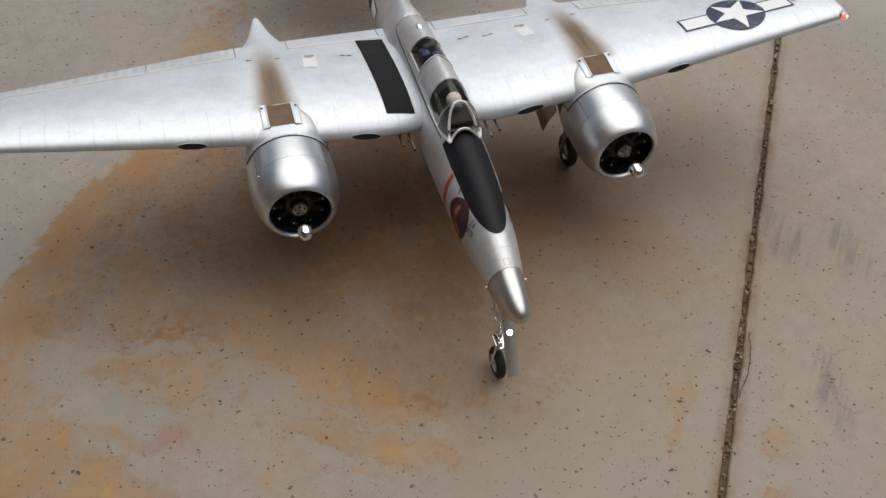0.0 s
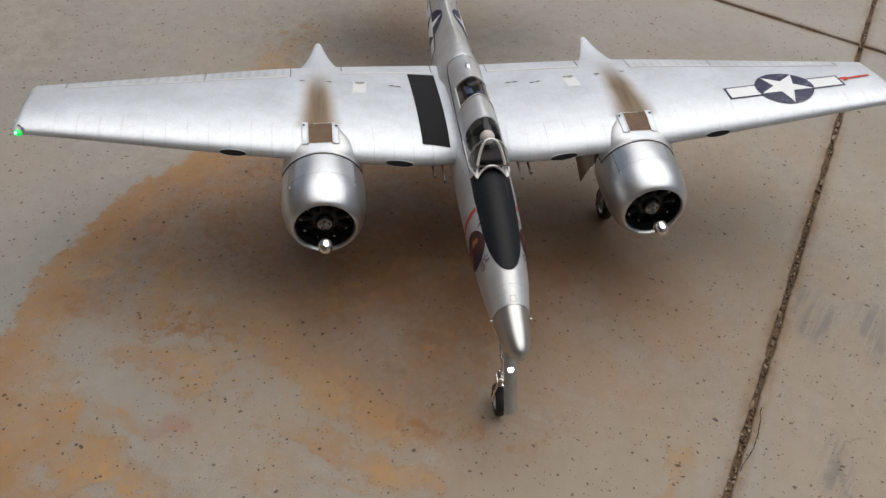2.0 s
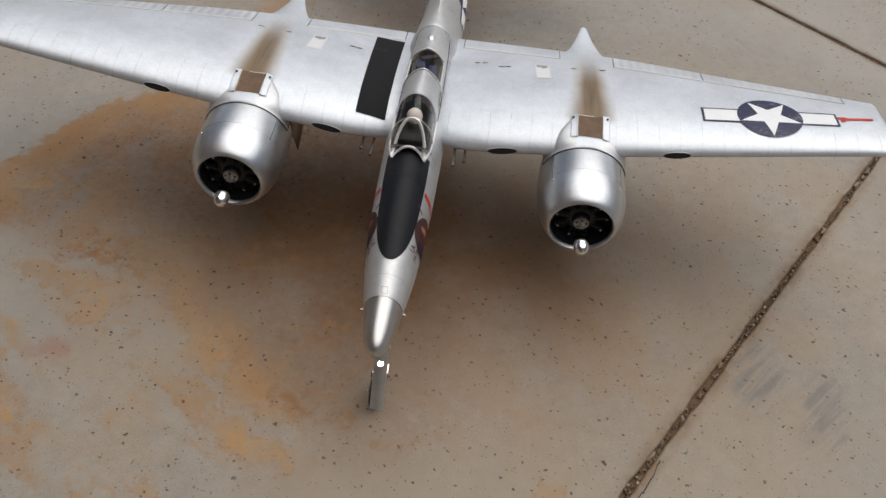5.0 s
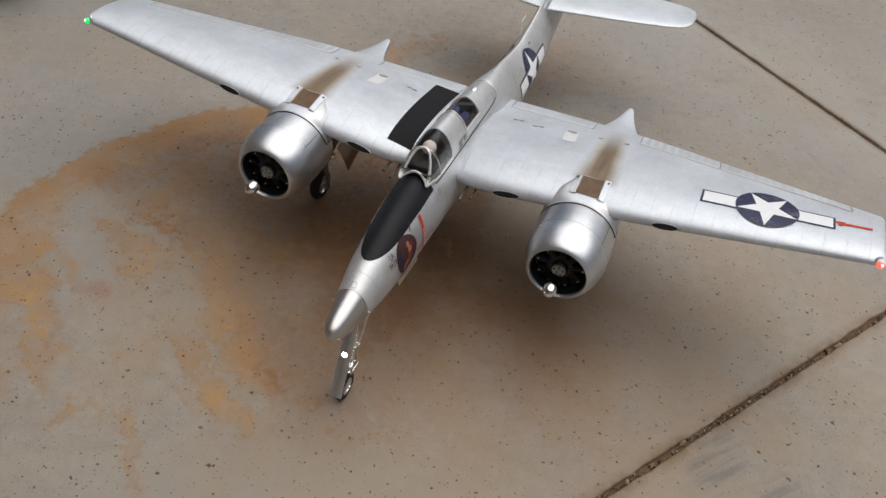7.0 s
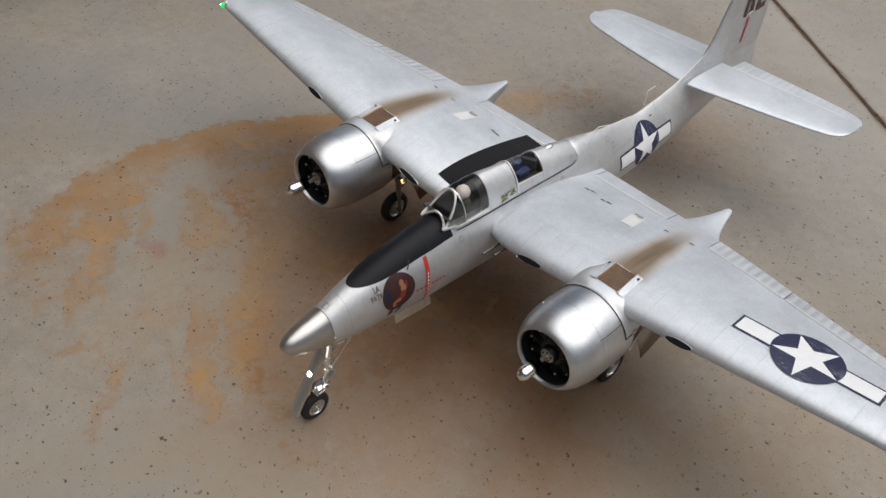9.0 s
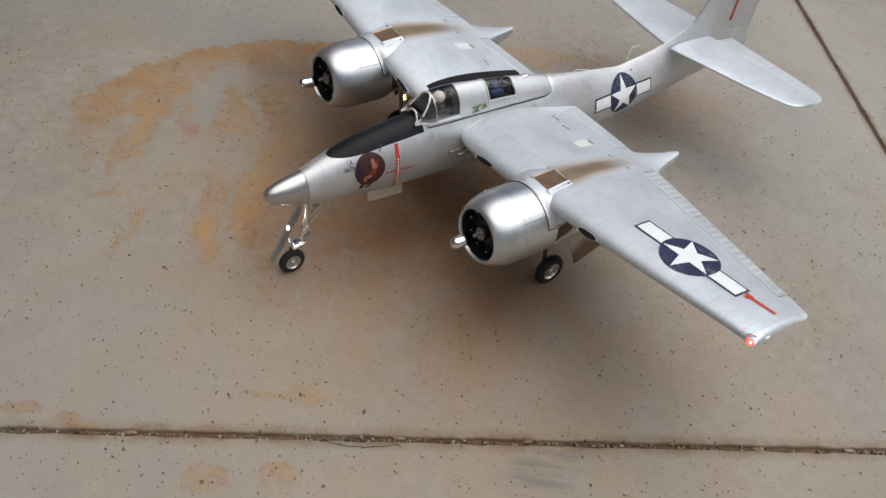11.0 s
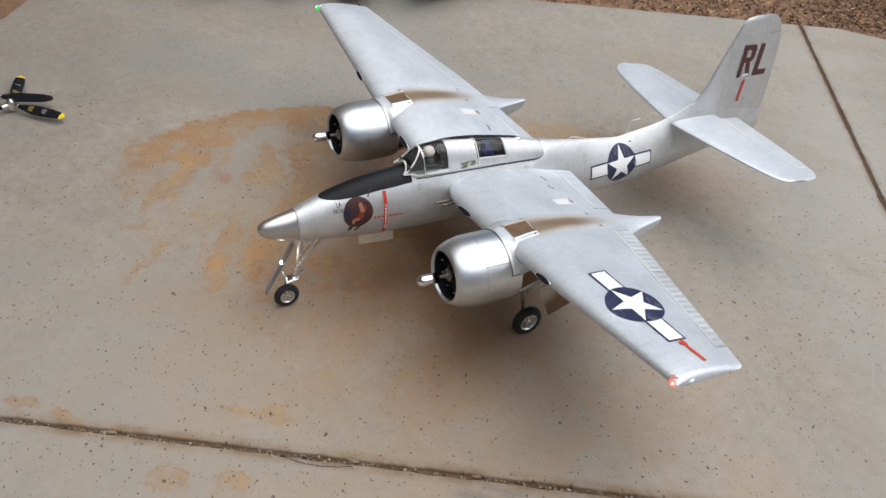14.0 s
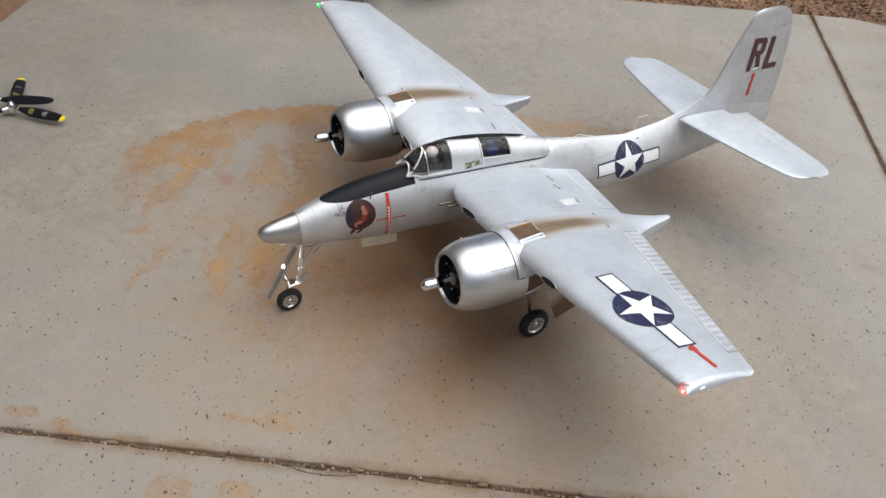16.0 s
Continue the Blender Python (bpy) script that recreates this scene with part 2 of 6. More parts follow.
M_BLACK.node_tree.nodes["Principled BSDF"].inputs["Specular IOR Level"].default_value = 0.17
M_WALK = mat("walkway_black", (0.014, 0.014, 0.016), 0.85, 0.0, 400, 0.5, 0.5)
M_WALK.node_tree.nodes["Principled BSDF"].inputs["Specular IOR Level"].default_value = 0.2
M_NAVY = mat("insignia_blue", (0.013, 0.015, 0.060), 0.45, 0.0, 60, 0.2)
nt = M_NAVY.node_tree
tc, mp = nt.nodes.new("ShaderNodeTexCoord"), nt.nodes.new("ShaderNodeMapping")
mp.inputs["Scale"].default_value, mp.inputs["Rotation"].default_value = (60, 500, 60), (0, 0, 0.3)
nt.links.new(tc.outputs["Object"], mp.inputs["Vector"])
worn = math_node(nt, "MULTIPLY", ramp_node(nt, noise_node(nt, mp.outputs[0], 1.0, 4), 0.54, 0.70), ramp_node(nt, noise_node(nt, tc.outputs["Object"], 24, 3), 0.44, 0.60, 0.0, 0.75))
nt.links.new(mixed(nt, worn, mixed(nt, noise_node(nt, tc.outputs["Object"], 60, 3), (0.012, 0.014, 0.054), (0.017, 0.020, 0.068)), (0.36, 0.38, 0.42)), nt.nodes["Principled BSDF"].inputs["Base Color"])
M_WHITE = mat("insignia_white", (0.80, 0.82, 0.84), 0.45, 0.0, 60, 0.06)
M_PALE = mat("pale_patch", (0.74, 0.75, 0.76), 0.45, 0.15, 60, 0.06)
M_RED = mat("marking_red", (0.52, 0.045, 0.02), 0.45, 0.0, 80, 0.15)
M_MAROON = mat("marking_maroon", (0.075, 0.022, 0.022), 0.5, 0.0, 80, 0.2)
M_ART = mat("art_dark", (0.050, 0.018, 0.018), 0.5, 0.0, 120, 0.5)
M_ARTNAVY = mat("art_navy", (0.016, 0.017, 0.042), 0.5, 0.0, 120, 0.6)
M_ARTRED = mat("art_red", (0.20, 0.035, 0.022), 0.5, 0.0, 120, 0.3)
M_ARTTAN = mat("art_tan", (0.36, 0.15, 0.09), 0.5, 0.0, 120, 0.2)
M_BAY = mat("bay_brown", (0.125, 0.066, 0.032), 0.75, 0.0, 40, 0.45, 0.3)
M_DOOR = mat("door_weathered", (0.62, 0.60, 0.55), 0.45, 0.5, 30, 0.12)
nt = M_DOOR.node_tree
tc, sep = nt.nodes.new("ShaderNodeTexCoord"), nt.nodes.new("ShaderNodeSeparateXYZ")
nt.links.new(tc.outputs["Object"], sep.inputs[0])
grime = math_node(nt, "ADD", sep.outputs[2], math_node(nt, "MULTIPLY", math_node(nt, "SUBTRACT", noise_node(nt, tc.outputs["Object"], 24, 4), 0.5), 0.05))
grime = math_node(nt, "ADD", grime, math_node(nt, "MULTIPLY", math_node(nt, "SUBTRACT", sep.outputs[1], 0.55), -0.35))
stained = mixed(nt, ramp_node(nt, grime, 0.115, 0.155, 0.95, 0.25), (0.52, 0.49, 0.43), (0.145, 0.080, 0.036))
nt.links.new(stained, nt.nodes["Principled BSDF"].inputs["Base Color"])
M_NOSEDOOR = mat("nose_door_tan", (0.44, 0.38, 0.30), 0.4, 0.4, 20, 0.25)
M_TRAY = mat("exhaust_tray", (0.135, 0.082, 0.048), 0.65, 0.2, 45, 0.4)
M_BRONZE = mat("sooty_bronze", (0.30, 0.19, 0.10), 0.45, 0.6, 60, 0.3)
M_DARK = mat("intake_dark", (0.008, 0.008, 0.008), 0.7)
M_ENGINE = mat("engine_black", (0.012, 0.013, 0.015), 0.38, 0.2, 150, 0.4)
M_RUBBER = mat("tyre_rubber", (0.014, 0.013, 0.012), 0.7, 0.0, 120, 0.3, 0.3)
M_COCKPIT = mat("cockpit_dark", (0.03, 0.028, 0.026), 0.7, 0.0, 60, 0.3)
M_SEATBLUE = mat("avionics_blue", (0.03, 0.05, 0.14), 0.5, 0.0, 90, 0.5)
M_PILOT = mat("figure_cloth", (0.11, 0.125, 0.10), 0.8, 0.0, 90, 0.3)
M_HELMET = mat("figure_helmet", (0.74, 0.66, 0.62), 0.5, 0.0, 60, 0.1)
M_FRAME = mat("canopy_frame", (0.74, 0.73, 0.72), 0.35, 0.25, 60, 0.06)
M_WIRE = mat("aerial_wire", (0.72, 0.72, 0.70), 0.5, 0.1)
M_REDLED = mat("red_lamp", (1.0, 0.10, 0.07), 0.2, emit=1.6)
M_REDCORE = mat("red_lamp_core", (1.0, 0.34, 0.24), 0.2, emit=5.0)
M_GREENLED = mat("green_lamp", (0.01, 0.75, 0.10), 0.2, emit=0.9)
M_GREENCORE = mat("green_lamp_core", (0.25, 1.0, 0.45), 0.2, emit=6.0)
M_LAMP = mat("white_lamp", (1.0, 0.98, 0.90), 0.2, emit=18.0)
M_WARM = mat("warm_lamp", (1.0, 0.72, 0.30), 0.2, emit=45.0)
M_YELLOW = mat("tip_yellow", (0.75, 0.60, 0.02), 0.45, 0.0, 80, 0.1)
M_PROPGREY = mat("prop_mark", (0.30, 0.30, 0.31), 0.6)
M_PROPGOLD = mat("prop_plate", (0.15, 0.12, 0.03), 0.5)

M_GLASS = bpy.data.materials.new("canopy_glass")
M_GLASS.use_nodes = True
nt = M_GLASS.node_tree
nt.nodes.remove(nt.nodes["Principled BSDF"])
clear, gloss, fres, mixer = (nt.nodes.new("ShaderNode" + k) for k in ("BsdfTransparent", "BsdfGlossy", "Fresnel", "MixShader"))
clear.inputs[0].default_value = (0.82, 0.82, 0.81, 1)
gloss.inputs["Roughness"].default_value = 0.06
fres.inputs[0].default_value = 1.5
nt.links.new(fres.outputs[0], mixer.inputs[0])
nt.links.new(clear.outputs[0], mixer.inputs[1])
nt.links.new(gloss.outputs[0], mixer.inputs[2])
nt.links.new(mixer.outputs[0], nt.nodes["Material Output"].inputs[0])


def concrete(name):
    """Weathered slab: trowel marks, dark pits and flecks, rust-coloured stains with their own outlines, shade painted
    under the aircraft.
    """
    m = bpy.data.materials.new(name)
    m.use_nodes = True
    nt = m.node_tree
    b = nt.nodes["Principled BSDF"]
    tc = nt.nodes.new("ShaderNodeTexCoord")
    vec = tc.outputs["Object"]
    sep = nt.nodes.new("ShaderNodeSeparateXYZ")
    nt.links.new(vec, sep.inputs[0])
    x, y, _ = sep.outputs
    n_big, n_mid, n_fine = noise_node(nt, vec, 1.3, 5), noise_node(nt, vec, 9, 6, 0.65), noise_node(nt, vec, 300, 3)
    tone = math_node(nt, "ADD", ramp_node(nt, n_big, 0.3, 0.7, 0.88, 1.10), ramp_node(nt, n_mid, 0.25, 0.75, -0.11, 0.11))
    tone = math_node(nt, "ADD", tone, ramp_node(nt, n_fine, 0.2, 0.8, -0.13, 0.13))
    tone = math_node(nt, "ADD", tone, ramp_node(nt, noise_node(nt, vec, 34, 6, 0.7), 0.30, 0.70, -0.10, 0.10))
    sc = nt.nodes.new("ShaderNodeVectorMath")
    sc.operation = "SCALE"
    sc.inputs[0].default_value = (0.280, 0.254, 0.221)
    nt.links.new(tone, sc.inputs["Scale"])
    col = sc.outputs[0]
    col = mixed(nt, ramp_node(nt, noise_node(nt, vec, 1.7, 4), 0.42, 0.66, 0.0, 0.45), col, (0.240, 0.234, 0.212))
    col = mixed(nt, ramp_node(nt, noise_node(nt, vec, 0.9, 5, 0.6), 0.44, 0.62, 0.0, 0.42), col, mixed(nt, n_mid, (0.225, 0.226, 0.220), (0.268, 0.264, 0.250)))
    # faint trowel sweeps
    mp = nt.nodes.new("ShaderNodeMapping")
    mp.vector_type = "TEXTURE"
    mp.inputs["Rotation"].default_value = (0, 0, radians(28))
    mp.inputs["Scale"].default_value = (1 / 3.5, 1 / 45, 1)
    nt.links.new(vec, mp.inputs["Vector"])
    sweep = noise_node(nt, mp.outputs[0], 1.0, 4)
    col = mixed(nt, ramp_node(nt, sweep, 0.55, 0.75, 0.0, 0.16), col, (0.19, 0.18, 0.17))
    # pale scratches left by the trowel
    mp2 = nt.nodes.new("ShaderNodeMapping")
    mp2.vector_type = "TEXTURE"
    mp2.inputs["Rotation"].default_value = (0, 0, radians(118))
    mp2.inputs["Scale"].default_value = (1 / 5, 1 / 85, 1)
    bend = nt.nodes.new("ShaderNodeVectorMath")
    bend.operation = "MULTIPLY_ADD"
    bend.inputs[1].default_value = (0.25, 0.25, 0)
    slow = nt.nodes.new("ShaderNodeTexNoise")
    slow.inputs["Scale"].default_value = 1.6
    nt.links.new(vec, slow.inputs["Vector"])
    nt.links.new(slow.outputs["Color"], bend.inputs[0])
    nt.links.new(vec, bend.inputs[2])
    nt.links.new(bend.outputs[0], mp2.inputs["Vector"])
    fine_lines = math_node(nt, "MULTIPLY", ramp_node(nt, noise_node(nt, mp2.outputs[0], 1.0, 5, 0.6), 0.56, 0.72), ramp_node(nt, noise_node(nt, vec, 4, 4), 0.45, 0.62, 0.0, 0.34))
    col = mixed(nt, fine_lines, col, (0.345, 0.325, 0.295))
    # rust stains
    warp = nt.nodes.new("ShaderNodeTexNoise")
    warp.inputs["Scale"].default_value, warp.inputs["Detail"].default_value = 5.0, 5
    nt.links.new(vec, warp.inputs["Vector"])
    off = nt.nodes.new("ShaderNodeVectorMath")
    off.operation = "MULTIPLY_ADD"
    off.inputs[1].default_value = (0.11, 0.11, 0)
    nt.links.new(warp.outputs["Color"], off.inputs[0])
    nt.links.new(vec, off.inputs[2])
    sep2 = nt.nodes.new("ShaderNodeSeparateXYZ")
    nt.links.new(off.outputs[0], sep2.inputs[0])
    frill = nt.nodes.new("ShaderNodeTexNoise")
    frill.inputs["Scale"].default_value, frill.inputs["Detail"].default_value, frill.inputs["Roughness"].default_value = 24.0, 6, 0.65
    nt.links.new(vec, frill.inputs["Vector"])
    sep3 = nt.nodes.new("ShaderNodeSeparateColor")
    nt.links.new(frill.outputs["Color"], sep3.inputs[0])
    wx = math_node(nt, "ADD", math_node(nt, "SUBTRACT", sep2.outputs[0], 0.055), math_node(nt, "MULTIPLY", math_node(nt, "SUBTRACT", sep3.outputs[0], 0.5), 0.085))
    wy = math_node(nt, "ADD", math_node(nt, "SUBTRACT", sep2.outputs[1], 0.055), math_node(nt, "MULTIPLY", math_node(nt, "SUBTRACT", sep3.outputs[1], 0.5), 0.085))

    def blot(cx, cy, rx, ry, turn, soft=0.5):
        c, s = math.cos(radians(turn)), math.sin(radians(turn))
        dx, dy = math_node(nt, "SUBTRACT", wx, cx), math_node(nt, "SUBTRACT", wy, cy)
        u = math_node(nt, "DIVIDE", math_node(nt, "ADD", math_node(nt, "MULTIPLY", dx, c), math_node(nt, "MULTIPLY", dy, s)), rx)
        v = math_node(nt, "DIVIDE", math_node(nt, "SUBTRACT", math_node(nt, "MULTIPLY", dy, c), math_node(nt, "MULTIPLY", dx, s)), ry)
        d = math_node(nt, "SQRT", math_node(nt, "ADD", math_node(nt, "MULTIPLY", u, u), math_node(nt, "MULTIPLY", v, v)))
        return d, ramp_node(nt, d, 1.0 - soft, 1.0 + soft * 0.4, 1.0, 0.0)

    fbm = noise_node(nt, vec, 16, 8, 0.60)
    coarse = noise_node(nt, vec, 5.5, 5, 0.55)
    streak_map = nt.nodes.new("ShaderNodeMapping")
    streak_map.vector_type = "TEXTURE"
    streak_map.inputs["Rotation"].default_value = (0, 0, radians(62))
    streak_map.inputs["Scale"].default_value = (1 / 9, 1 / 30, 1)
    nt.links.new(vec, streak_map.inputs["Vector"])
    streak = noise_node(nt, streak_map.outputs[0], 1.0, 6, 0.65)
    total = None
    for cx, cy, rx, ry, turn, amount in RUST:
        s = math_node(nt, "MULTIPLY", blot(cx, cy, rx * 1.2, ry * 1.25, turn, 0.9)[1], amount)
        total = s if total is None else math_node(nt, "MAXIMUM", total, s)
    # the dried puddle's outline, strongest on one flank
    d, _ = blot(-0.40, 0.34, 0.60, 0.44, 55)
    flank = ramp_node(nt, math_node(nt, "SUBTRACT", math_node(nt, "MULTIPLY", y, 0.574), math_node(nt, "MULTIPLY", x, 0.819)), 0.30, 0.75)
    ring = math_node(nt, "MULTIPLY", math_node(nt, "MULTIPLY", ramp_node(nt, d, 0.97, 1.03, 1.0, 0.0), ramp_node(nt, d, 0.66, 0.95)), math_node(nt, "MULTIPLY", flank, 0.95))
    total = math_node(nt, "MAXIMUM", total, ring)
    brk = math_node(nt, "MULTIPLY", ramp_node(nt, fbm, 0.38, 0.54, 0.55, 1.0), ramp_node(nt, coarse, 0.36, 0.50, 0.55, 1.0))
    brk = math_node(nt, "MULTIPLY", brk, ramp_node(nt, streak, 0.36, 0.54, 0.62, 1.0))
    total = math_node(nt, "MULTIPLY", total, brk, clamp=True)
    ragged = noise_node(nt, off.outputs[0], 17, 8, 0.68)
    shaped = math_node(nt, "ADD", total, math_node(nt, "MULTIPLY", math_node(nt, "SUBTRACT", ragged, 0.5), 1.35))
    crisp = math_node(nt, "MULTIPLY", ramp_node(nt, shaped, 0.26, 0.58), ramp_node(nt, total, 0.03, 0.20))
    verge = math_node(nt, "MULTIPLY", math_node(nt, "MULTIPLY", ramp_node(nt, shaped, 0.20, 0.34), ramp_node(nt, shaped, 0.36, 0.52, 1.0, 0.0)), ramp_node(nt, total, 0.03, 0.20))
    grainy = ramp_node(nt, noise_node(nt, off.outputs[0], 30, 8, 0.75), 0.38, 0.60, 0.30, 1.0)
    halo = math_node(nt, "MULTIPLY", math_node(nt, "MULTIPLY", ramp_node(nt, total, 0.0, 0.70), 0.55), ramp_node(nt, noise_node(nt, vec, 42, 6, 0.7), 0.36, 0.62, 0.55, 1.0))
    wisps = math_node(nt, "MULTIPLY", ramp_node(nt, noise_node(nt, off.outputs[0], 13, 6, 0.66), 0.38, 0.58, 0.30, 1.0), ramp_node(nt, noise_node(nt, vec, 85, 5, 0.7), 0.36, 0.60, 0.55, 1.0))
    crisp = math_node(nt, "MULTIPLY", crisp, wisps)
    total = math_node(nt, "MULTIPLY", crisp, math_node(nt, "MULTIPLY", grainy, 0.92))
    rim = noise_node(nt, off.outputs[0], 5.5, 3, 0.5)
    lines = math_node(nt, "MULTIPLY", ramp_node(nt, math_node(nt, "ABSOLUTE", math_node(nt, "SUBTRACT", rim, 0.52)), 0.0, 0.030, 1.0, 0.0), ramp_node(nt, d, 0.95, 1.15, 0.75, 0.0))
    lines = math_node(nt, "MULTIPLY", lines, ramp_node(nt, fbm, 0.44, 0.60, 0.0, 0.55))
    total = math_node(nt, "MAXIMUM", total, lines)
    dust = math_node(nt, "MULTIPLY", blot(0.30, 0.22, 1.15, 0.80, 35, 0.95)[1], ramp_node(nt, coarse, 0.34, 0.60, 0.25, 0.62))
    col = mixed(nt, dust, col, (0.285, 0.222, 0.148))
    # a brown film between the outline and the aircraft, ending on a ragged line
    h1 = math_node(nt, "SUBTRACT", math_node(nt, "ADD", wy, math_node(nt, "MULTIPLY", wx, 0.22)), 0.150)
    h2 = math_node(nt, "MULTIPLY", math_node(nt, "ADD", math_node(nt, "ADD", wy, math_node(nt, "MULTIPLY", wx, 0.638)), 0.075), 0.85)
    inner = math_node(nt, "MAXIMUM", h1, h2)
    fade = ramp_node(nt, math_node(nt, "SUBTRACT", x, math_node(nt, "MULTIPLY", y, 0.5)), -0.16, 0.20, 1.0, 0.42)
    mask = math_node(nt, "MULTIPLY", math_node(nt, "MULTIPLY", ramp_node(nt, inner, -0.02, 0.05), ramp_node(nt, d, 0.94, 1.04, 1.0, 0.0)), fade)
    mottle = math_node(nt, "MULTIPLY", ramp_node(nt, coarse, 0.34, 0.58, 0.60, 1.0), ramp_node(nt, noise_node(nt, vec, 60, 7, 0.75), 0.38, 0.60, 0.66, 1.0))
    film_and_shade = math_node(nt, "MULTIPLY", mask, ramp_node(nt, inner, 0.02, 0.26, 0.62, 0.97))
    # stronger brown under the aircraft: film plus shade put into the colour
    film_and_shade = math_node(nt, "MAXIMUM", film_and_shade, math_node(nt, "MULTIPLY", blot(0.12, 0.38, 0.62, 0.44, 12, 0.9)[1], 0.62))
    film_and_shade = math_node(nt, "MAXIMUM", film_and_shade, math_node(nt, "MULTIPLY", blot(0.04, 0.10, 0.34, 0.18, 40, 0.9)[1], 0.50))
    film_and_shade = math_node(nt, "MAXIMUM", film_and_shade, math_node(nt, "MULTIPLY", blot(-0.06, 1.20, 0.34, 0.20, 70, 0.9)[1], 0.50))
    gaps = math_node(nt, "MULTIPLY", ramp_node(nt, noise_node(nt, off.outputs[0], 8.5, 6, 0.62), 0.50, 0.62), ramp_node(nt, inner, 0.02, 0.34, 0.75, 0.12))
    film_and_shade = math_node(nt, "MULTIPLY", math_node(nt, "MULTIPLY", film_and_shade, mottle), math_node(nt, "SUBTRACT", 1.0, gaps))
    col = mixed(nt, film_and_shade, col, mixed(nt, ramp_node(nt, noise_node(nt, vec, 4.2, 5, 0.6), 0.40, 0.58), (0.248, 0.118, 0.040), (0.190, 0.110, 0.060)))
    # rust gathered along that line, grainy and broken
    rimmed = math_node(nt, "MULTIPLY", math_node(nt, "MULTIPLY", ramp_node(nt, inner, -0.015, 0.012), ramp_node(nt, inner, 0.035, 0.10, 1.0, 0.0)), math_node(nt, "MULTIPLY", ramp_node(nt, d, 0.90, 1.0, 1.0, 0.0), fade))
    speck = ramp_node(nt, noise_node(nt, vec, 34, 8, 0.72), 0.44, 0.56)
    rimmed = math_node(nt, "MULTIPLY", rimmed, math_node(nt, "MULTIPLY", math_node(nt, "ADD", math_node(nt, "MULTIPLY", speck, 0.72), 0.20), ramp_node(nt, coarse, 0.40, 0.54, 0.25, 1.0)))
    col = mixed(nt, rimmed, col, mixed(nt, fbm, (0.250, 0.125, 0.045), (0.190, 0.088, 0.034)))
    # brown stain under the aircraft, darkened further to paint in its shade
    stain_shade = math_node(nt, "MULTIPLY", blot(0.02, 0.40, 0.44, 0.27, 8, 0.9)[1], ramp_node(nt, coarse, 0.32, 0.58, 0.52, 0.86))
    col = mixed(nt, stain_shade, col, mixed(nt, fbm, (0.186, 0.090, 0.034), (0.120, 0.060, 0.025)))
    # rusty dirt along the open joint
    across = math_node(nt, "ABSOLUTE", math_node(nt, "ADD", math_node(nt, "MULTIPLY", x, 0.832), math_node(nt, "ADD", math_node(nt, "MULTIPLY", y, -0.5545), -0.3735)))
    ragged_edge = ramp_node(nt, noise_node(nt, vec, 12, 5, 0.65), 0.40, 0.60, 0.30, 0.95)
    edge = math_node(nt, "MULTIPLY", ramp_node(nt, across, 0.006, 0.032, 1.0, 0.0), ragged_edge)
    col = mixed(nt, edge, col, mixed(nt, fbm, (0.205, 0.132, 0.070), (0.14, 0.092, 0.055)))
    # and thinner along the cross joint, with paler concrete on both sides
    across2 = math_node(nt, "ABSOLUTE", math_node(nt, "ADD", math_node(nt, "MULTIPLY", x, 0.5747), math_node(nt, "ADD", math_node(nt, "MULTIPLY", y, 0.8184), -1.5962)))
    pale = math_node(nt, "MULTIPLY", ramp_node(nt, math_node(nt, "ADD", across2, math_node(nt, "MULTIPLY", coarse, 0.35)), 0.15, 0.62, 0.75, 0.0), ramp_node(nt, noise_node(nt, vec, 3.4, 6, 0.65), 0.34, 0.62, 0.35, 1.0))
    col = mixed(nt, pale, col, (0.340, 0.318, 0.284))
    edge2 = math_node(nt, "MULTIPLY", ramp_node(nt, across2, 0.004, 0.026, 0.9, 0.0), ragged_edge)
    col = mixed(nt, edge2, col, mixed(nt, fbm, (0.200, 0.132, 0.075), (0.135, 0.086, 0.050)))
    smear_map = nt.nodes.new("ShaderNodeMapping")
    smear_map.vector_type = "TEXTURE"
    smear_map.inputs["Rotation"].default_value = (0, 0, radians(-28))
    smear_map.inputs["Scale"].default_value = (1 / 4, 1 / 13, 1)
    nt.links.new(off.outputs[0], smear_map.inputs["Vector"])
    smear = noise_node(nt, smear_map.outputs[0], 1.0, 7, 0.62)
    wash = math_node(nt, "MAXIMUM", blot(-0.66, 0.05, 0.30, 0.24, 10, 0.9)[1], blot(-0.30, 0.02, 0.30, 0.16, -32, 0.9)[1])
    wash = math_node(nt, "MULTIPLY", wash, math_node(nt, "MULTIPLY", ramp_node(nt, smear, 0.44, 0.62, 0.0, 0.62), ramp_node(nt, fbm, 0.36, 0.60, 0.55, 1.0)))
    col = mixed(nt, wash, col, mixed(nt, coarse, (0.315, 0.200, 0.098), (0.275, 0.165, 0.072)))
    total = math_node(nt, "MULTIPLY", total, ramp_node(nt, smear, 0.40, 0.58, 0.40, 0.86))
    rust = mixed(nt, ramp_node(nt, noise_node(nt, vec, 8, 5), 0.35, 0.65), (0.41, 0.225, 0.064), (0.310, 0.150, 0.044))
    col = mixed(nt, halo, col, mixed(nt, fbm, (0.290, 0.188, 0.096), (0.238, 0.146, 0.074)))
    col = mixed(nt, total, col, rust)
    col = mixed(nt, math_node(nt, "MULTIPLY", verge, ramp_node(nt, frill.outputs["Fac"], 0.44, 0.60, 0.0, 0.45)), col, (0.235, 0.120, 0.045))
    # the outline itself, a continuous ochre band fading inwards
    band = math_node(nt, "MULTIPLY", math_node(nt, "MULTIPLY", ramp_node(nt, d, 0.985, 1.03, 1.0, 0.0), ramp_node(nt, d, 0.80, 0.98)), math_node(nt, "MULTIPLY", flank, ramp_node(nt, coarse, 0.34, 0.56, 0.45, 0.75)))
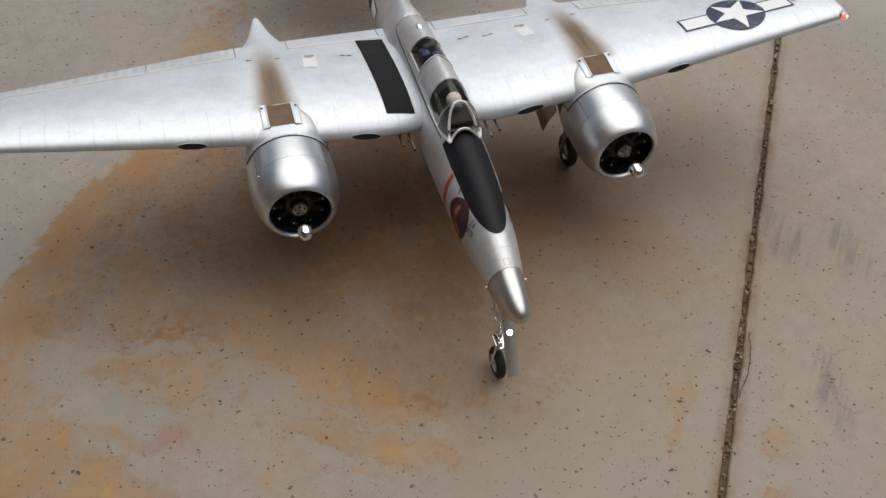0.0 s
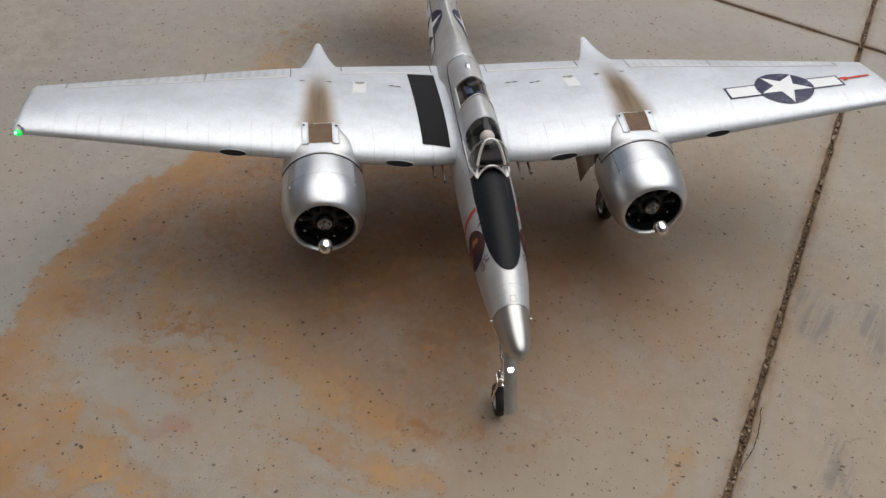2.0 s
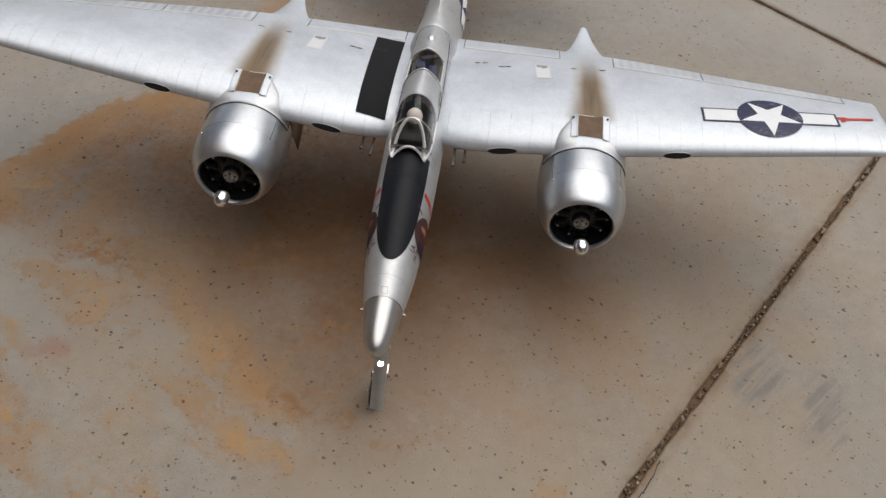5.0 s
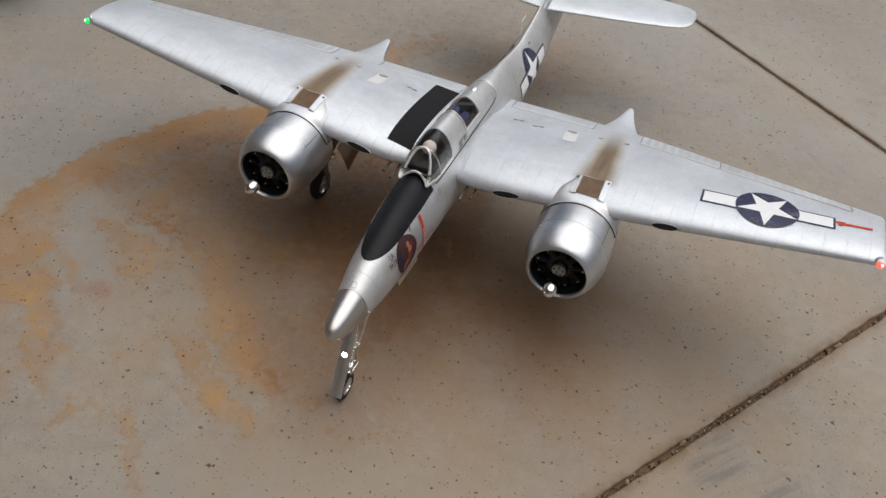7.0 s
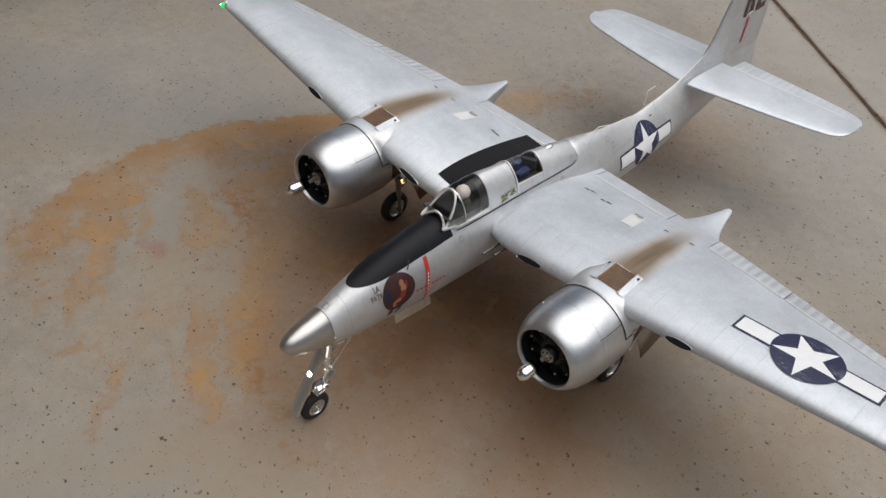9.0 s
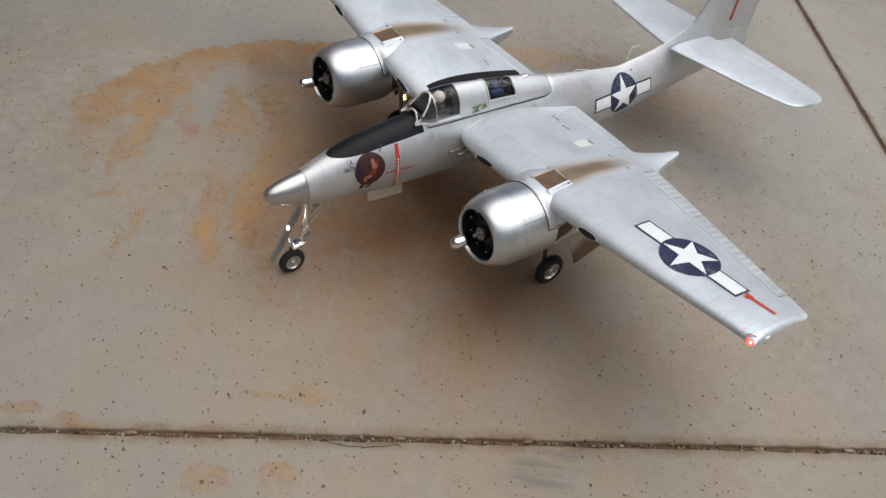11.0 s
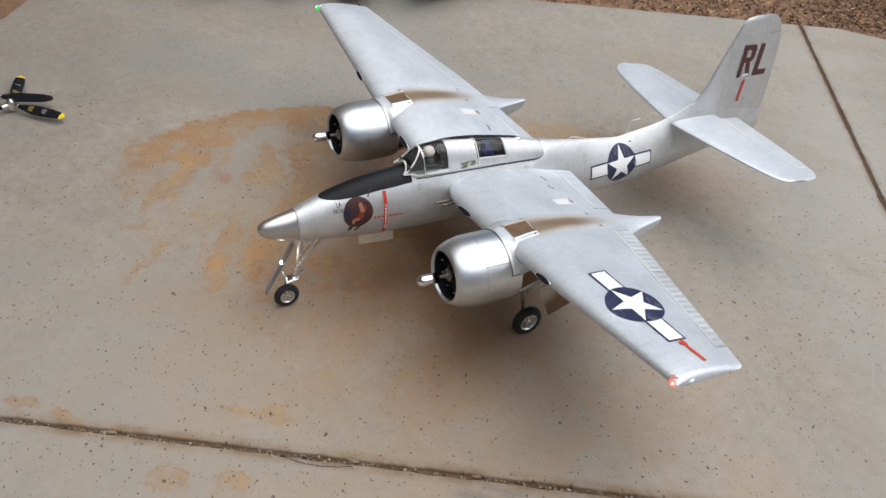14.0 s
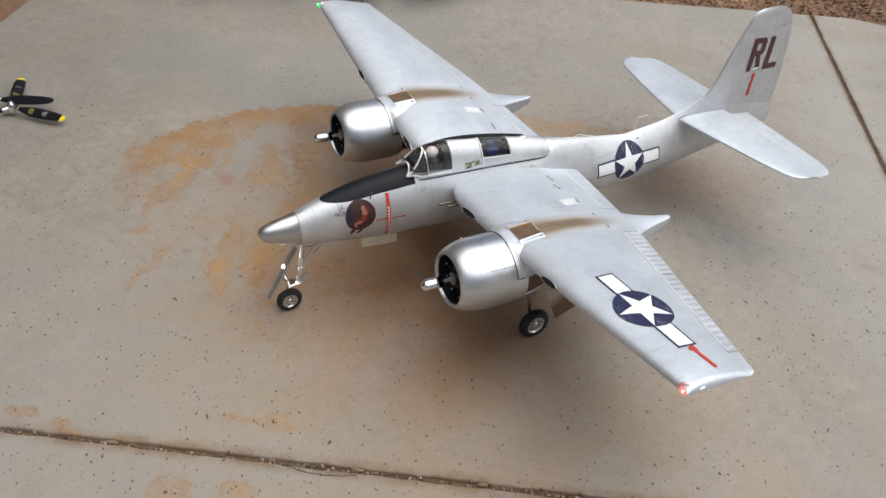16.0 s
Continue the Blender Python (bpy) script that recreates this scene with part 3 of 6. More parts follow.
    col = mixed(nt, math_node(nt, "MULTIPLY", band, math_node(nt, "MULTIPLY", ramp_node(nt, streak, 0.34, 0.60, 0.55, 1.0), ramp_node(nt, noise_node(nt, off.outputs[0], 13, 6, 0.66), 0.38, 0.60, 0.55, 1.0))), col, mixed(nt, fbm, (0.300, 0.165, 0.060), (0.225, 0.118, 0.044)))
    tan = math_node(nt, "MULTIPLY", ramp_node(nt, noise_node(nt, vec, 2.2, 5), 0.50, 0.68), 0.35)
    col = mixed(nt, tan, col, (0.29, 0.225, 0.155))
    pink = math_node(nt, "MULTIPLY", blot(-0.57, 0.10, 0.045, 0.03, 20, 0.8)[1], 0.5)
    col = mixed(nt, pink, col, (0.26, 0.12, 0.095))
    # grey scuffs beyond the joint
    rub = nt.nodes.new("ShaderNodeMapping")
    rub.vector_type = "TEXTURE"
    rub.inputs["Rotation"].default_value = (0, 0, radians(48))
    rub.inputs["Scale"].default_value = (1 / 6, 1 / 60, 1)
    nt.links.new(vec, rub.inputs["Vector"])
    rubbed = noise_node(nt, rub.outputs[0], 1.0, 4)
    spots = math_node(nt, "MAXIMUM", blot(0.67, 0.21, 0.085, 0.055, 80, 0.6)[1], blot(0.785, 0.16, 0.085, 0.05, 80, 0.6)[1])
    spots = math_node(nt, "MAXIMUM", spots, blot(0.58, -0.12, 0.12, 0.03, 70, 0.9)[1])
    col = mixed(nt, math_node(nt, "MULTIPLY", spots, ramp_node(nt, rubbed, 0.38, 0.62, 0.1, 0.75)), col, (0.150, 0.142, 0.135))
    # a dark curved mark
    dd, _ = blot(0.66, -0.12, 0.075, 0.075, 0)
    mark = math_node(nt, "MULTIPLY", ramp_node(nt, math_node(nt, "ABSOLUTE", math_node(nt, "SUBTRACT", dd, 1.0)), 0.0, 0.05, 0.4, 0.0), ramp_node(nt, math_node(nt, "SUBTRACT", x, math_node(nt, "MULTIPLY", y, 0.5)), 0.66, 0.70, 1.0, 0.0))
    col = mixed(nt, mark, col, (0.10, 0.09, 0.08))
    # pits and flecks
    pits = None
    for scale, size, share, depth in ((38, 0.125, 0.52, 0.9), (75, 0.19, 0.52, 0.85), (15, 0.056, 0.60, 0.95), (130, 0.20, 0.55, 0.6)):
        vo = nt.nodes.new("ShaderNodeTexVoronoi")
        vo.inputs["Scale"].default_value, vo.inputs["Randomness"].default_value = scale, 1.0
        stretch = nt.nodes.new("ShaderNodeMapping")
        stretch.inputs["Rotation"].default_value = (0, 0, radians(scale * 7))
        stretch.inputs["Scale"].default_value = (1.0, 1.3, 0.0)
        dist = nt.nodes.new("ShaderNodeVectorMath")
        dist.operation = "MULTIPLY_ADD"
        dist.inputs[1].default_value = (0.55 / scale,) * 3
        nz = nt.nodes.new("ShaderNodeTexNoise")
        nz.inputs["Scale"].default_value = scale * 3.0
        nt.links.new(vec, nz.inputs["Vector"])
        nt.links.new(nz.outputs["Color"], dist.inputs[0])
        nt.links.new(vec, dist.inputs[2])
        nt.links.new(dist.outputs[0], stretch.inputs["Vector"])
        nt.links.new(stretch.outputs[0], vo.inputs["Vector"])
        sc2 = nt.nodes.new("ShaderNodeSeparateColor")
        nt.links.new(vo.outputs["Color"], sc2.inputs[0])
        pick = math_node(nt, "GREATER_THAN", sc2.outputs[0], share)
        vary = math_node(nt, "MULTIPLY", math_node(nt, "ADD", sc2.outputs[1], 0.25), size)
        hit = ramp_node(nt, math_node(nt, "SUBTRACT", vo.outputs["Distance"], vary), -0.05, 0.03, 1.0, 0.0)
        p = math_node(nt, "MULTIPLY", math_node(nt, "MULTIPLY", hit, pick), depth)
        pits = p if pits is None else math_node(nt, "MAXIMUM", pits, p)
    crowd = ramp_node(nt, noise_node(nt, vec, 3.0, 3), 0.30, 0.52, 0.42, 1.0)
    pits = math_node(nt, "MULTIPLY", pits, crowd)
    col = mixed(nt, pits, col, mixed(nt, ramp_node(nt, noise_node(nt, vec, 55, 2), 0.4, 0.6), (0.034, 0.022, 0.015), (0.095, 0.055, 0.030)))
    nt.links.new(col, b.inputs["Base Color"])
    nt.links.new(ramp_node(nt, n_mid, 0.3, 0.7, 0.62, 0.80), b.inputs["Roughness"])
    bp = nt.nodes.new("ShaderNodeBump")
    bp.inputs["Strength"].default_value, bp.inputs["Distance"].default_value = 0.5, 0.002
    hgt = math_node(nt, "SUBTRACT", math_node(nt, "ADD", math_node(nt, "MULTIPLY", n_fine, 0.10), math_node(nt, "MULTIPLY", n_mid, 0.6)), pits)
    nt.links.new(hgt, bp.inputs["Height"])
    nt.links.new(bp.outputs[0], b.inputs["Normal"])
    return m


# rust stains on the slab: centre, half sizes, turn, strength
RUST = [
    (-0.633, 0.242, 0.15, 0.027, -22, 0.85), (-0.29, 0.147, 0.21, 0.046, -38, 0.95), (-0.22, 0.07, 0.10, 0.045, -30, 0.9), (-0.274, 0.001, 0.13, 0.028, -30, 1.0), (-0.17, -0.05, 0.07, 0.022, -26, 0.85),
    (-0.659, 0.002, 0.14, 0.028, -20, 1.0), (-0.76, 0.13, 0.075, 0.030, -75, 0.95), (-0.585, -0.077, 0.12, 0.021, -40, 0.95), (-0.296, -0.185, 0.09, 0.018, -42, 0.9), (-0.431, -0.18, 0.05, 0.013, 72, 0.9),
    (-0.769, 0.104, 0.11, 0.050, 92, 1.0), (-0.70, 0.02, 0.11, 0.05, -20, 1.0), (-0.60, -0.06, 0.10, 0.035, -35, 0.95), (-0.80, -0.03, 0.05, 0.10, 10, 0.9), (0.07, 0.02, 0.07, 0.03, 40, 0.5), (-0.85, 0.20, 0.05, 0.12, 8, 0.9), (-0.52, 0.17, 0.10, 0.035, -28, 0.7), (-0.40, 0.26, 0.16, 0.05, -30, 0.6), (0.315, -0.075, 0.045, 0.022, 56, 0.85), (0.27, -0.125, 0.03, 0.015, 56, 0.7),
    (0.05, -0.50, 0.045, 0.018, 40, 0.9), (0.37, -0.29, 0.04, 0.03, 20, 0.55), (-0.42, 1.08, 0.26, 0.06, 56, 0.65), (0.42, -0.20, 0.03, 0.03, 0, 0.6),
    (-0.50, 0.20, 0.09, 0.05, 30, 0.8), (0.16, -0.42, 0.12, 0.022, 50, 0.45), (-0.06, 0.05, 0.07, 0.05, 20, 0.4), (-0.10, 0.34, 0.14, 0.10, 30, 0.3),
    (0.20, 0.36, 0.16, 0.09, 30, 0.25), (-0.34, 0.34, 0.16, 0.06, 10, 0.5), (0.32, 0.46, 0.20, 0.10, 20, 0.22), (-0.62, 0.42, 0.10, 0.16, 20, 0.7), (0.10, 0.02, 0.10, 0.02, 40, 0.4), (-0.02, 1.10, 0.10, 0.30, 20, 0.18),
]
M_CONCRETE = concrete("weathered_concrete")
M_SOIL = mat("joint_soil", (0.108, 0.066, 0.036), 0.9, 0.0, 60, 0.5, 0.8)
M_SILT = mat("joint_silt", (0.090, 0.054, 0.030), 0.9, 0.0, 60, 0.5, 0.8)
M_GRAVEL = mat("gravel_ground", (0.22, 0.13, 0.08), 0.9, 0.0, 25, 0.5, 0.8)

# ---- ground ----
J1_AT, J1_DIR = Vector((1.191, 1.114)), Vector((1.126, 1.69)).normalized()
J2_DIR = Vector((-1.944, 1.365)).normalized()


def slab(name, corners, label, gap=0.0055):
    """One concrete slab with tooled, slightly crumbled edges, its top at height nought."""
    pts = [Vector((*c, 0)) for c in corners]
    n = len(pts)
    mid = sum(pts, Vector()) / n
    inward = []
    for i in range(n):
        d = (pts[(i + 1) % n] - pts[i]).normalized()
        inn = Vector((-d.y, d.x, 0))
        inward.append(inn if (mid - pts[i]).dot(inn) > 0 else -inn)

    def outline(o):
        """The edge moved in by o, its corners mitred, a little crumbled between them."""
        tips = []
        for i in range(n):
            a, b = inward[i - 1], inward[i]
            tips.append(pts[i] + (a + b) * (o / (1 + a.dot(b))))
        out = []
        for i in range(n):
            a, b = tips[i], tips[(i + 1) % n]
            k = int((pts[(i + 1) % n] - pts[i]).length / 0.02)
            for j in range(k):
                p = a.lerp(b, j / k)
                q = pts[i].lerp(pts[(i + 1) % n], j / k)
                wob = (0.0026 * noise.noise(q * 22) + 0.0014 * noise.noise(q * 90)) * min(1.0, j / 4, (k - j) / 4)
                out.append(p + inward[i] * wob)
        return out

    bm = bmesh.new()
    drop = ((gap, -0.09), (gap, -0.006), (gap + 0.0012, -0.0020), (gap + 0.003, -0.0005), (gap + 0.005, 0.0))
    rings = [[p + Vector((0, 0, z)) for p in outline(o)] for o, z in drop]
    loft(bm, rings)
    bm.verts.ensure_lookup_table()
    m = len(rings[0])
    bm.faces.new([bm.verts[m * (len(drop) - 1) + i] for i in range(m)])
    bmesh.ops.triangulate(bm, faces=[f for f in bm.faces if len(f.verts) > 4])
    return tagged(part(name, bm, M_CONCRETE, smooth=False), label, "paving", kind="structure")


def at_joint(s1, s2):
    p = J1_AT + J1_DIR * s1 + J2_DIR * s2
    return (p.x, p.y)


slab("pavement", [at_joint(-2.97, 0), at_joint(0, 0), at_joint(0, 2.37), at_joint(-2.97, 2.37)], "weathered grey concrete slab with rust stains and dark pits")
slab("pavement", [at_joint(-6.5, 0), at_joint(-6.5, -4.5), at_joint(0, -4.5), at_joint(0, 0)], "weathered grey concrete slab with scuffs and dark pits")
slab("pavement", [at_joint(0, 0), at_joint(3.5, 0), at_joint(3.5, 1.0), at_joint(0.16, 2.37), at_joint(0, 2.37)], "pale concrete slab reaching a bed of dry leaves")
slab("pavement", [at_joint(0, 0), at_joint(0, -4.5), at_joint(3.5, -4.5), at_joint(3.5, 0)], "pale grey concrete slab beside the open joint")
bm = bmesh.new()
bmesh.ops.create_grid(bm, x_segments=1, y_segments=1, size=60)
g = tagged(part("ground", bm, M_GRAVEL, smooth=False), "reddish bare soil under and round the paving", "ground", kind="structure")
g.location.z = -0.016

# ---- added stucco walls, out of view, that block low sky light ----
M_STUCCO = mat("stucco", (0.42, 0.36, 0.29), 0.85, 0.0, 30, 0.12, 0.6)
for name, cx, cy, sx, sy in (("sky_blocker_south", -0.5, -4.2, 11.0, 0.2), ("sky_blocker_west", -5.4, -1.0, 0.2, 6.2)):
    bm = bmesh.new()
    box(bm, pose(cx, cy, 1.35), sx, sy, 2.8, 0.01)
    tagged(part(name, bm, M_STUCCO), "unseen tan stucco wall added to block low sky", "wall", kind="structure")


# unseen slab added overhead, blocking sky light from the near side
bm = bmesh.new()
box(bm, pose(-2.02, -2.02, 3.3, 0, 0, 45), 3.4, 10.0, 0.22, 0.01)
tagged(part("overhead_blocker", bm, M_STUCCO), "unseen tan slab added overhead to shade the near ground", "roof", kind="structure")

# ---- the model aircraft ----
plane = tagged(new("model_aircraft"), "silver twin-engined radio-controlled model aircraft with blue star insignia, on its wheels", "model aircraft")
FUS = np.array([
    (.0140, .2360, .0005, .0005), (.0165, .2352, .0080, .0078), (.0230, .2340, .0150, .0138), (.0350, .2320, .0216, .0188), (.0550, .2297, .0288, .0238),
    (.0920, .2270, .0382, .0292), (.1680, .2310, .0575, .0402), (.2400, .2330, .0710, .0456), (.3070, .2320, .0795, .0485), (.4000, .2275, .0835, .0505),
    (.5500, .2140, .0840, .0525), (.7200, .1920, .0790, .0510), (.8000, .1870, .0760, .0480), (.9300, .1800, .0700, .0430), (.9760, .1785, .0670, .0410),
    (1.100, .1838, .0632, .0340), (1.200, .1882, .0548, .0260), (1.314, .1915, .0445, .0170), (1.450, .1970, .0220, .0040)])
f_zc, f_h, f_w = (curve_through(FUS[:, 0], FUS[:, k]) for k in (1, 2, 3))
# the back rises behind the cockpit and sweeps up into the fin
BACK = curve_through([.69, .7125, .76, .80, .86, .91, .96, .99, 1.04, 1.08, 1.14, 1.18, 1.202, 1.26, 1.314, 1.45],
                     [.2760, .2945, .2855, .2766, .2644, .2555, .2473, .2500, .2540, .2595, .2735, .2890, .3000, .3020, .2900, .2300])


def f_up(y):
    """The height of the fuselage over its middle line."""
    return f_h(y) if y < 0.69 else BACK(y) - f_zc(y)


def flank(y, c):
    """Half width at a share c of the height: round in front, drawn in to a steep ridge behind the wing."""
    s = math.sqrt(max(0.0, 1 - c * c))
    m = 0.84 * min(1.0, max(0.0, (y - 0.725) / 0.13)) + 0.12 * min(1.0, max(0.0, (y - 1.05) / 0.10))
    return f_w(y) * ((1 - m) * s + m * (1 - c ** 1.5)) if c > 0 else f_w(y) * s


def lean(y, c):
    """The tail's slight bend to its left."""
    return 0.005 * min(1.0, max(0.0, (y - 0.74) / 0.16)) * (1 - max(0.0, c))


def fus_ring(y, n=48):
    out = []
    for i in range(n):
        a = 2 * math.pi * i / n
        c = math.cos(a)
        x = math.copysign(flank(y, c), math.sin(a)) + lean(y, c)
        out.append(Vector((x, y, f_zc(y) + (f_up(y) if c > 0 else f_h(y)) * c)))
    return out


def fus_side(y, z, side=1, lift=0.0007):
    """The fuselage's skin at a length and height."""
    c = max(-0.999, min(0.999, (z - f_zc(y)) / (f_up(y) if z > f_zc(y) else f_h(y))))
    return Vector((side * (flank(y, c) + lift) + lean(y, c), y, z))


def fus_top(x, y, lift=0.0007):
    c = max(-0.999, min(0.999, x / f_w(y)))
    return Vector((x * (1 + lift * 6), y, f_zc(y) + f_h(y) * math.sqrt(1 - c * c) + lift))


# fuselage and nose
bm = bmesh.new()
loft(bm, [fus_ring(y) for y in np.linspace(0.0985, 1.45, 130)], True, False, True)
part("fuselage", bm, M_FUS, plane, "silver-painted fuselage with fine panel lines")
bm = bmesh.new()
loft(bm, [fus_ring(y) for y in (0.0140, 0.0148, 0.0165, 0.0195, .0230, .029, .0350, .045, 0.055, 0.067, 0.08, 0.09, 0.0975)], True, True, True)
nose = part("nose_cone", bm, M_NOSE, plane, "polished darker metal nose cone")

# dark anti-glare panel over the nose
bm = bmesh.new()
rows = []
for y in np.r_[np.linspace(0.154, 0.170, 7), np.linspace(0.175, 0.362, 24)]:
    k = max(0.0, 1 - ((max(0.0, 0.245 - y)) / 0.0915) ** 2)
    half = (0.0305 + 0.045 * max(0.0, min(y, 0.31) - 0.22)) * math.sqrt(k) + 0.0003
    rows.append([fus_top(half * u, y) for u in np.linspace(-1, 1, 17)])
loft(bm, rows, False)
part("antiglare_panel", bm, M_BLACK, plane, "matt black anti-glare panel")
bm = bmesh.new()
loft(bm, [[fus_top(0.0335 * u, y, 0.0016) for u in np.linspace(-1, 1, 17)] for y in (0.306, 0.3072)], False)
part("panel_seam", bm, M_DARK, plane)

# wings
LE_Y, TE_Y = curve_through([0, .05, .09, .15, .80], [.468, .447, .435, .4305, .4584]), curve_through([0, .053, .353, .56, .74, .785, .798, .8035], [.796, .787, .731, .6755, .6270, .6148, .6105, .6010])
LE_Z, TE_Z = curve_through([0, .05, .15, .30, .446, .80], [.240, .251, .2665, .2830, .3015, .3490]), (lambda x: 0.208 + 0.150 * x)


def naca(f):
    return 5 * (0.2969 * math.sqrt(max(f, 0)) - 0.126 * f - 0.3516 * f**2 + 0.2843 * f**3 - 0.1015 * f**4)


def wing_pt(x, f, upper=True, lift=0.0, squash=1.0):
    ax = abs(x)
    c = TE_Y(ax) - LE_Y(ax)
    z = LE_Z(ax) + (TE_Z(ax) - LE_Z(ax)) * f
    th = naca(f) * c * (0.200 if upper else -0.120) * squash
    return Vector((x, LE_Y(ax) + c * f, z + th + lift))


def wing_at(x, y, lift=0.0008):
    """A place on the wing's upper skin by plan."""
    ax = abs(x)
    return wing_pt(x, min(max((y - LE_Y(ax)) / (TE_Y(ax) - LE_Y(ax)), 0.001), 0.999), True, lift)


FS = [0.5 * (1 - math.cos(math.pi * k / 22)) for k in range(23)]
FLAP_HINGE, AILERON_HINGE = 0.870, 0.842


def wing_ring(x, f_end=1.0, squash=1.0, f_start=0.0):
    fs = [f_start + (f_end - f_start) * f for f in FS]
    return [wing_pt(x, f, True, 0, squash) for f in reversed(fs)] + [wing_pt(x, f, False, 0, squash) for f in fs[(1 if f_start == 0 else 0):]]


for side, word in ((1, "left"), (-1, "right")):
    bm = bmesh.new()
    spans = [(0.02, 0.058, 1.0), (0.058, 0.248, FLAP_HINGE), (0.248, 0.347, 1.0), (0.347, 0.748, AILERON_HINGE), (0.748, 0.79, 1.0)]
    for a, b, f_end in spans:
        n = max(2, int((b - a) / 0.02))
        rings = [wing_ring(side * x, f_end) for x in np.linspace(a, b, n)]
        tip = b > 0.78
        if tip:
            rings += [wing_ring(side * x, 1.0, q) for x, q in ((0.795, 0.93), (0.799, 0.78), (0.802, 0.55), (0.8035, 0.22))]
        loft(bm, rings, True, True, True)
    part("wing", bm, M_WING, plane, "silver wing panel with brown exhaust soot")
    for name, a, b, mtl in (("flap", 0.060, 0.246, M_WING), ("aileron", 0.349, 0.508, M_RIB), ("aileron", 0.510, 0.746, M_RIB)):
        hinge = FLAP_HINGE if name == "flap" else AILERON_HINGE
        bm = bmesh.new()
        loft(bm, [wing_ring(side * x, 1.0, 0.97, hinge + 0.008) for x in np.linspace(a, b, max(8, int((b - a) / 0.012)))], True, True, True)
        part(name, bm, mtl, plane)
        # pale strip along the hinge
        bm = bmesh.new()
        xs = np.linspace(a, b, 16)
        loft(bm, [[wing_pt(side * x, hinge - 0.006, True, 0.0003), wing_pt(side * x, hinge - 0.003, True, 0.0017), wing_pt(side * x, hinge + 0.007, True, 0.0019), wing_pt(side * x, hinge + 0.013, True, 0.0004)] for x in xs], False)
        part("hinge_strip", bm, M_PALE, plane)
    # cooling intakes in the leading edge
    for cx, half in ((0.153, 0.0265), (0.446, 0.0235)):
        c = wing_pt(side * cx, 0.0) + Vector((0, -0.0004, 0.0022))
        u, v = Vector((side * 1, 0.043, 0.138)).normalized(), Vector((0, 0.45, 1)).normalized()
        fwd = u.cross(v) * -side
        fwd = fwd if fwd.y < 0 else -fwd
        bm = bmesh.new()
        prof = [(0.010, 1.02, 1.0), (0.001, 1.05, 1.12), (-0.0008, 1.02, 1.04), (0.0005, 0.97, 0.95)]
        loft(bm, [circle(c - fwd * s, u, v, half * ku * 0.98, 0.0056 * kv, 28) for s, ku, kv in prof])
        lip = part("intake", bm, M_COWL, plane)
        bm = bmesh.new()
        bm.faces.new([bm.verts.new(p) for p in circle(c + fwd * 0.0004, u, v, half * 0.96, 0.0054, 28)])
        part("intake_mouth", bm, M_DARK, lip, "black intake mouth")
    # gun barrels at the wing root
    for gx, gl in ((0.072, 0.046), (0.090, 0.032)):
        a = wing_pt(side * gx, 0.02, False) + Vector((0, 0.006, -0.004))
        bm = bmesh.new()
        rod(bm, a, a + Vector((0, -gl, 0.003)), 0.0024, 0.0022, 10)
        rod(bm, a + Vector((0, -gl + 0.001, 0.003)), a + Vector((0, -gl - 0.004, 0.0033)), 0.0029, 0.0029, 10)
        part("gun_barrel", bm, M_GUN, plane)
    # pale access hatch near the flap
    bm = sheet([[(side * 0.199, 0.676), (side * 0.225, 0.674), (side * 0.229, 0.622), (side * 0.203, 0.622)]], wing_at)
    hatch = part("access_hatch", bm, M_PALE, plane)
    bm = sheet([[(side * 0.202, 0.6735), (side * 0.222, 0.672), (side * 0.2225, 0.664), (side * 0.2125, 0.661), (side * 0.2115, 0.666), (side * 0.2025, 0.666)]], lambda u, v: wing_at(u, v, 0.0016))
    part("hatch_gap", bm, M_PROPGREY, hatch, "open grey gap in the hatch")
    # small vents
    for vx, vy in ((0.090, 0.672), (0.104, 0.673), (0.136, 0.660), (0.149, 0.662), (0.272, 0.668), (0.325, 0.668)):
        bm = sheet([oval(side * vx, vy, 0.006, 0.0016, 12)], wing_at)
        part("vent", bm, M_DARK, plane)
    # tip lamp: a coloured dome on a silver seat, with its bright spot
    c = Vector((side * 0.7940, 0.4600, 0.3485))
    bm = bmesh.new()
    revolve(bm, c + Vector((-side * 0.004, 0.005, 0.003)), (side * 0.6, -0.75, 0.28), [(-0.001, 0.0085), (0.0015, 0.0088), (0.0024, 0.0078), (0.0018, 0.0060)], 10)
    part("lamp_seat", bm, M_BARE, plane)
    bm = bmesh.new()
    bmesh.ops.create_uvsphere(bm, u_segments=16, v_segments=10, radius=0.0062, matrix=Matrix.Translation(c) @ Matrix.Diagonal((1.15, 1.05, 0.9, 1)))
    lens = part("tip_lamp", bm, M_REDLED if side > 0 else M_GREENLED, plane, "lit red wingtip lamp" if side > 0 else "lit green wingtip lamp")
    bm = bmesh.new()
    bmesh.ops.create_uvsphere(bm, u_segments=10, v_segments=8, radius=0.0024, matrix=Matrix.Translation(c + Vector((side * 0.0020, -0.0042, 0.0030))))
    part("lamp_core", bm, M_REDCORE if side > 0 else M_GREENCORE, lens, "glowing lamp core")
    bm = bmesh.new()
    bmesh.ops.create_uvsphere(bm, u_segments=14, v_segments=8, radius=0.0045, matrix=Matrix.Translation((side * 0.8015, 0.490, 0.3480)) @ Matrix.Diagonal((0.8, 1.7, 0.9, 1)))
    part("clear_lamp", bm, M_WHITE, plane, "small clear wingtip lamp")

# walkway strip on one wing root
bm = sheet([[(-0.057, 0.728), (-0.112, 0.728), (-0.108, 0.464), (-0.056, 0.464)]], wing_at, 0.015)
part("walkway", bm, M_WALK, plane, "black non-slip walkway strip")

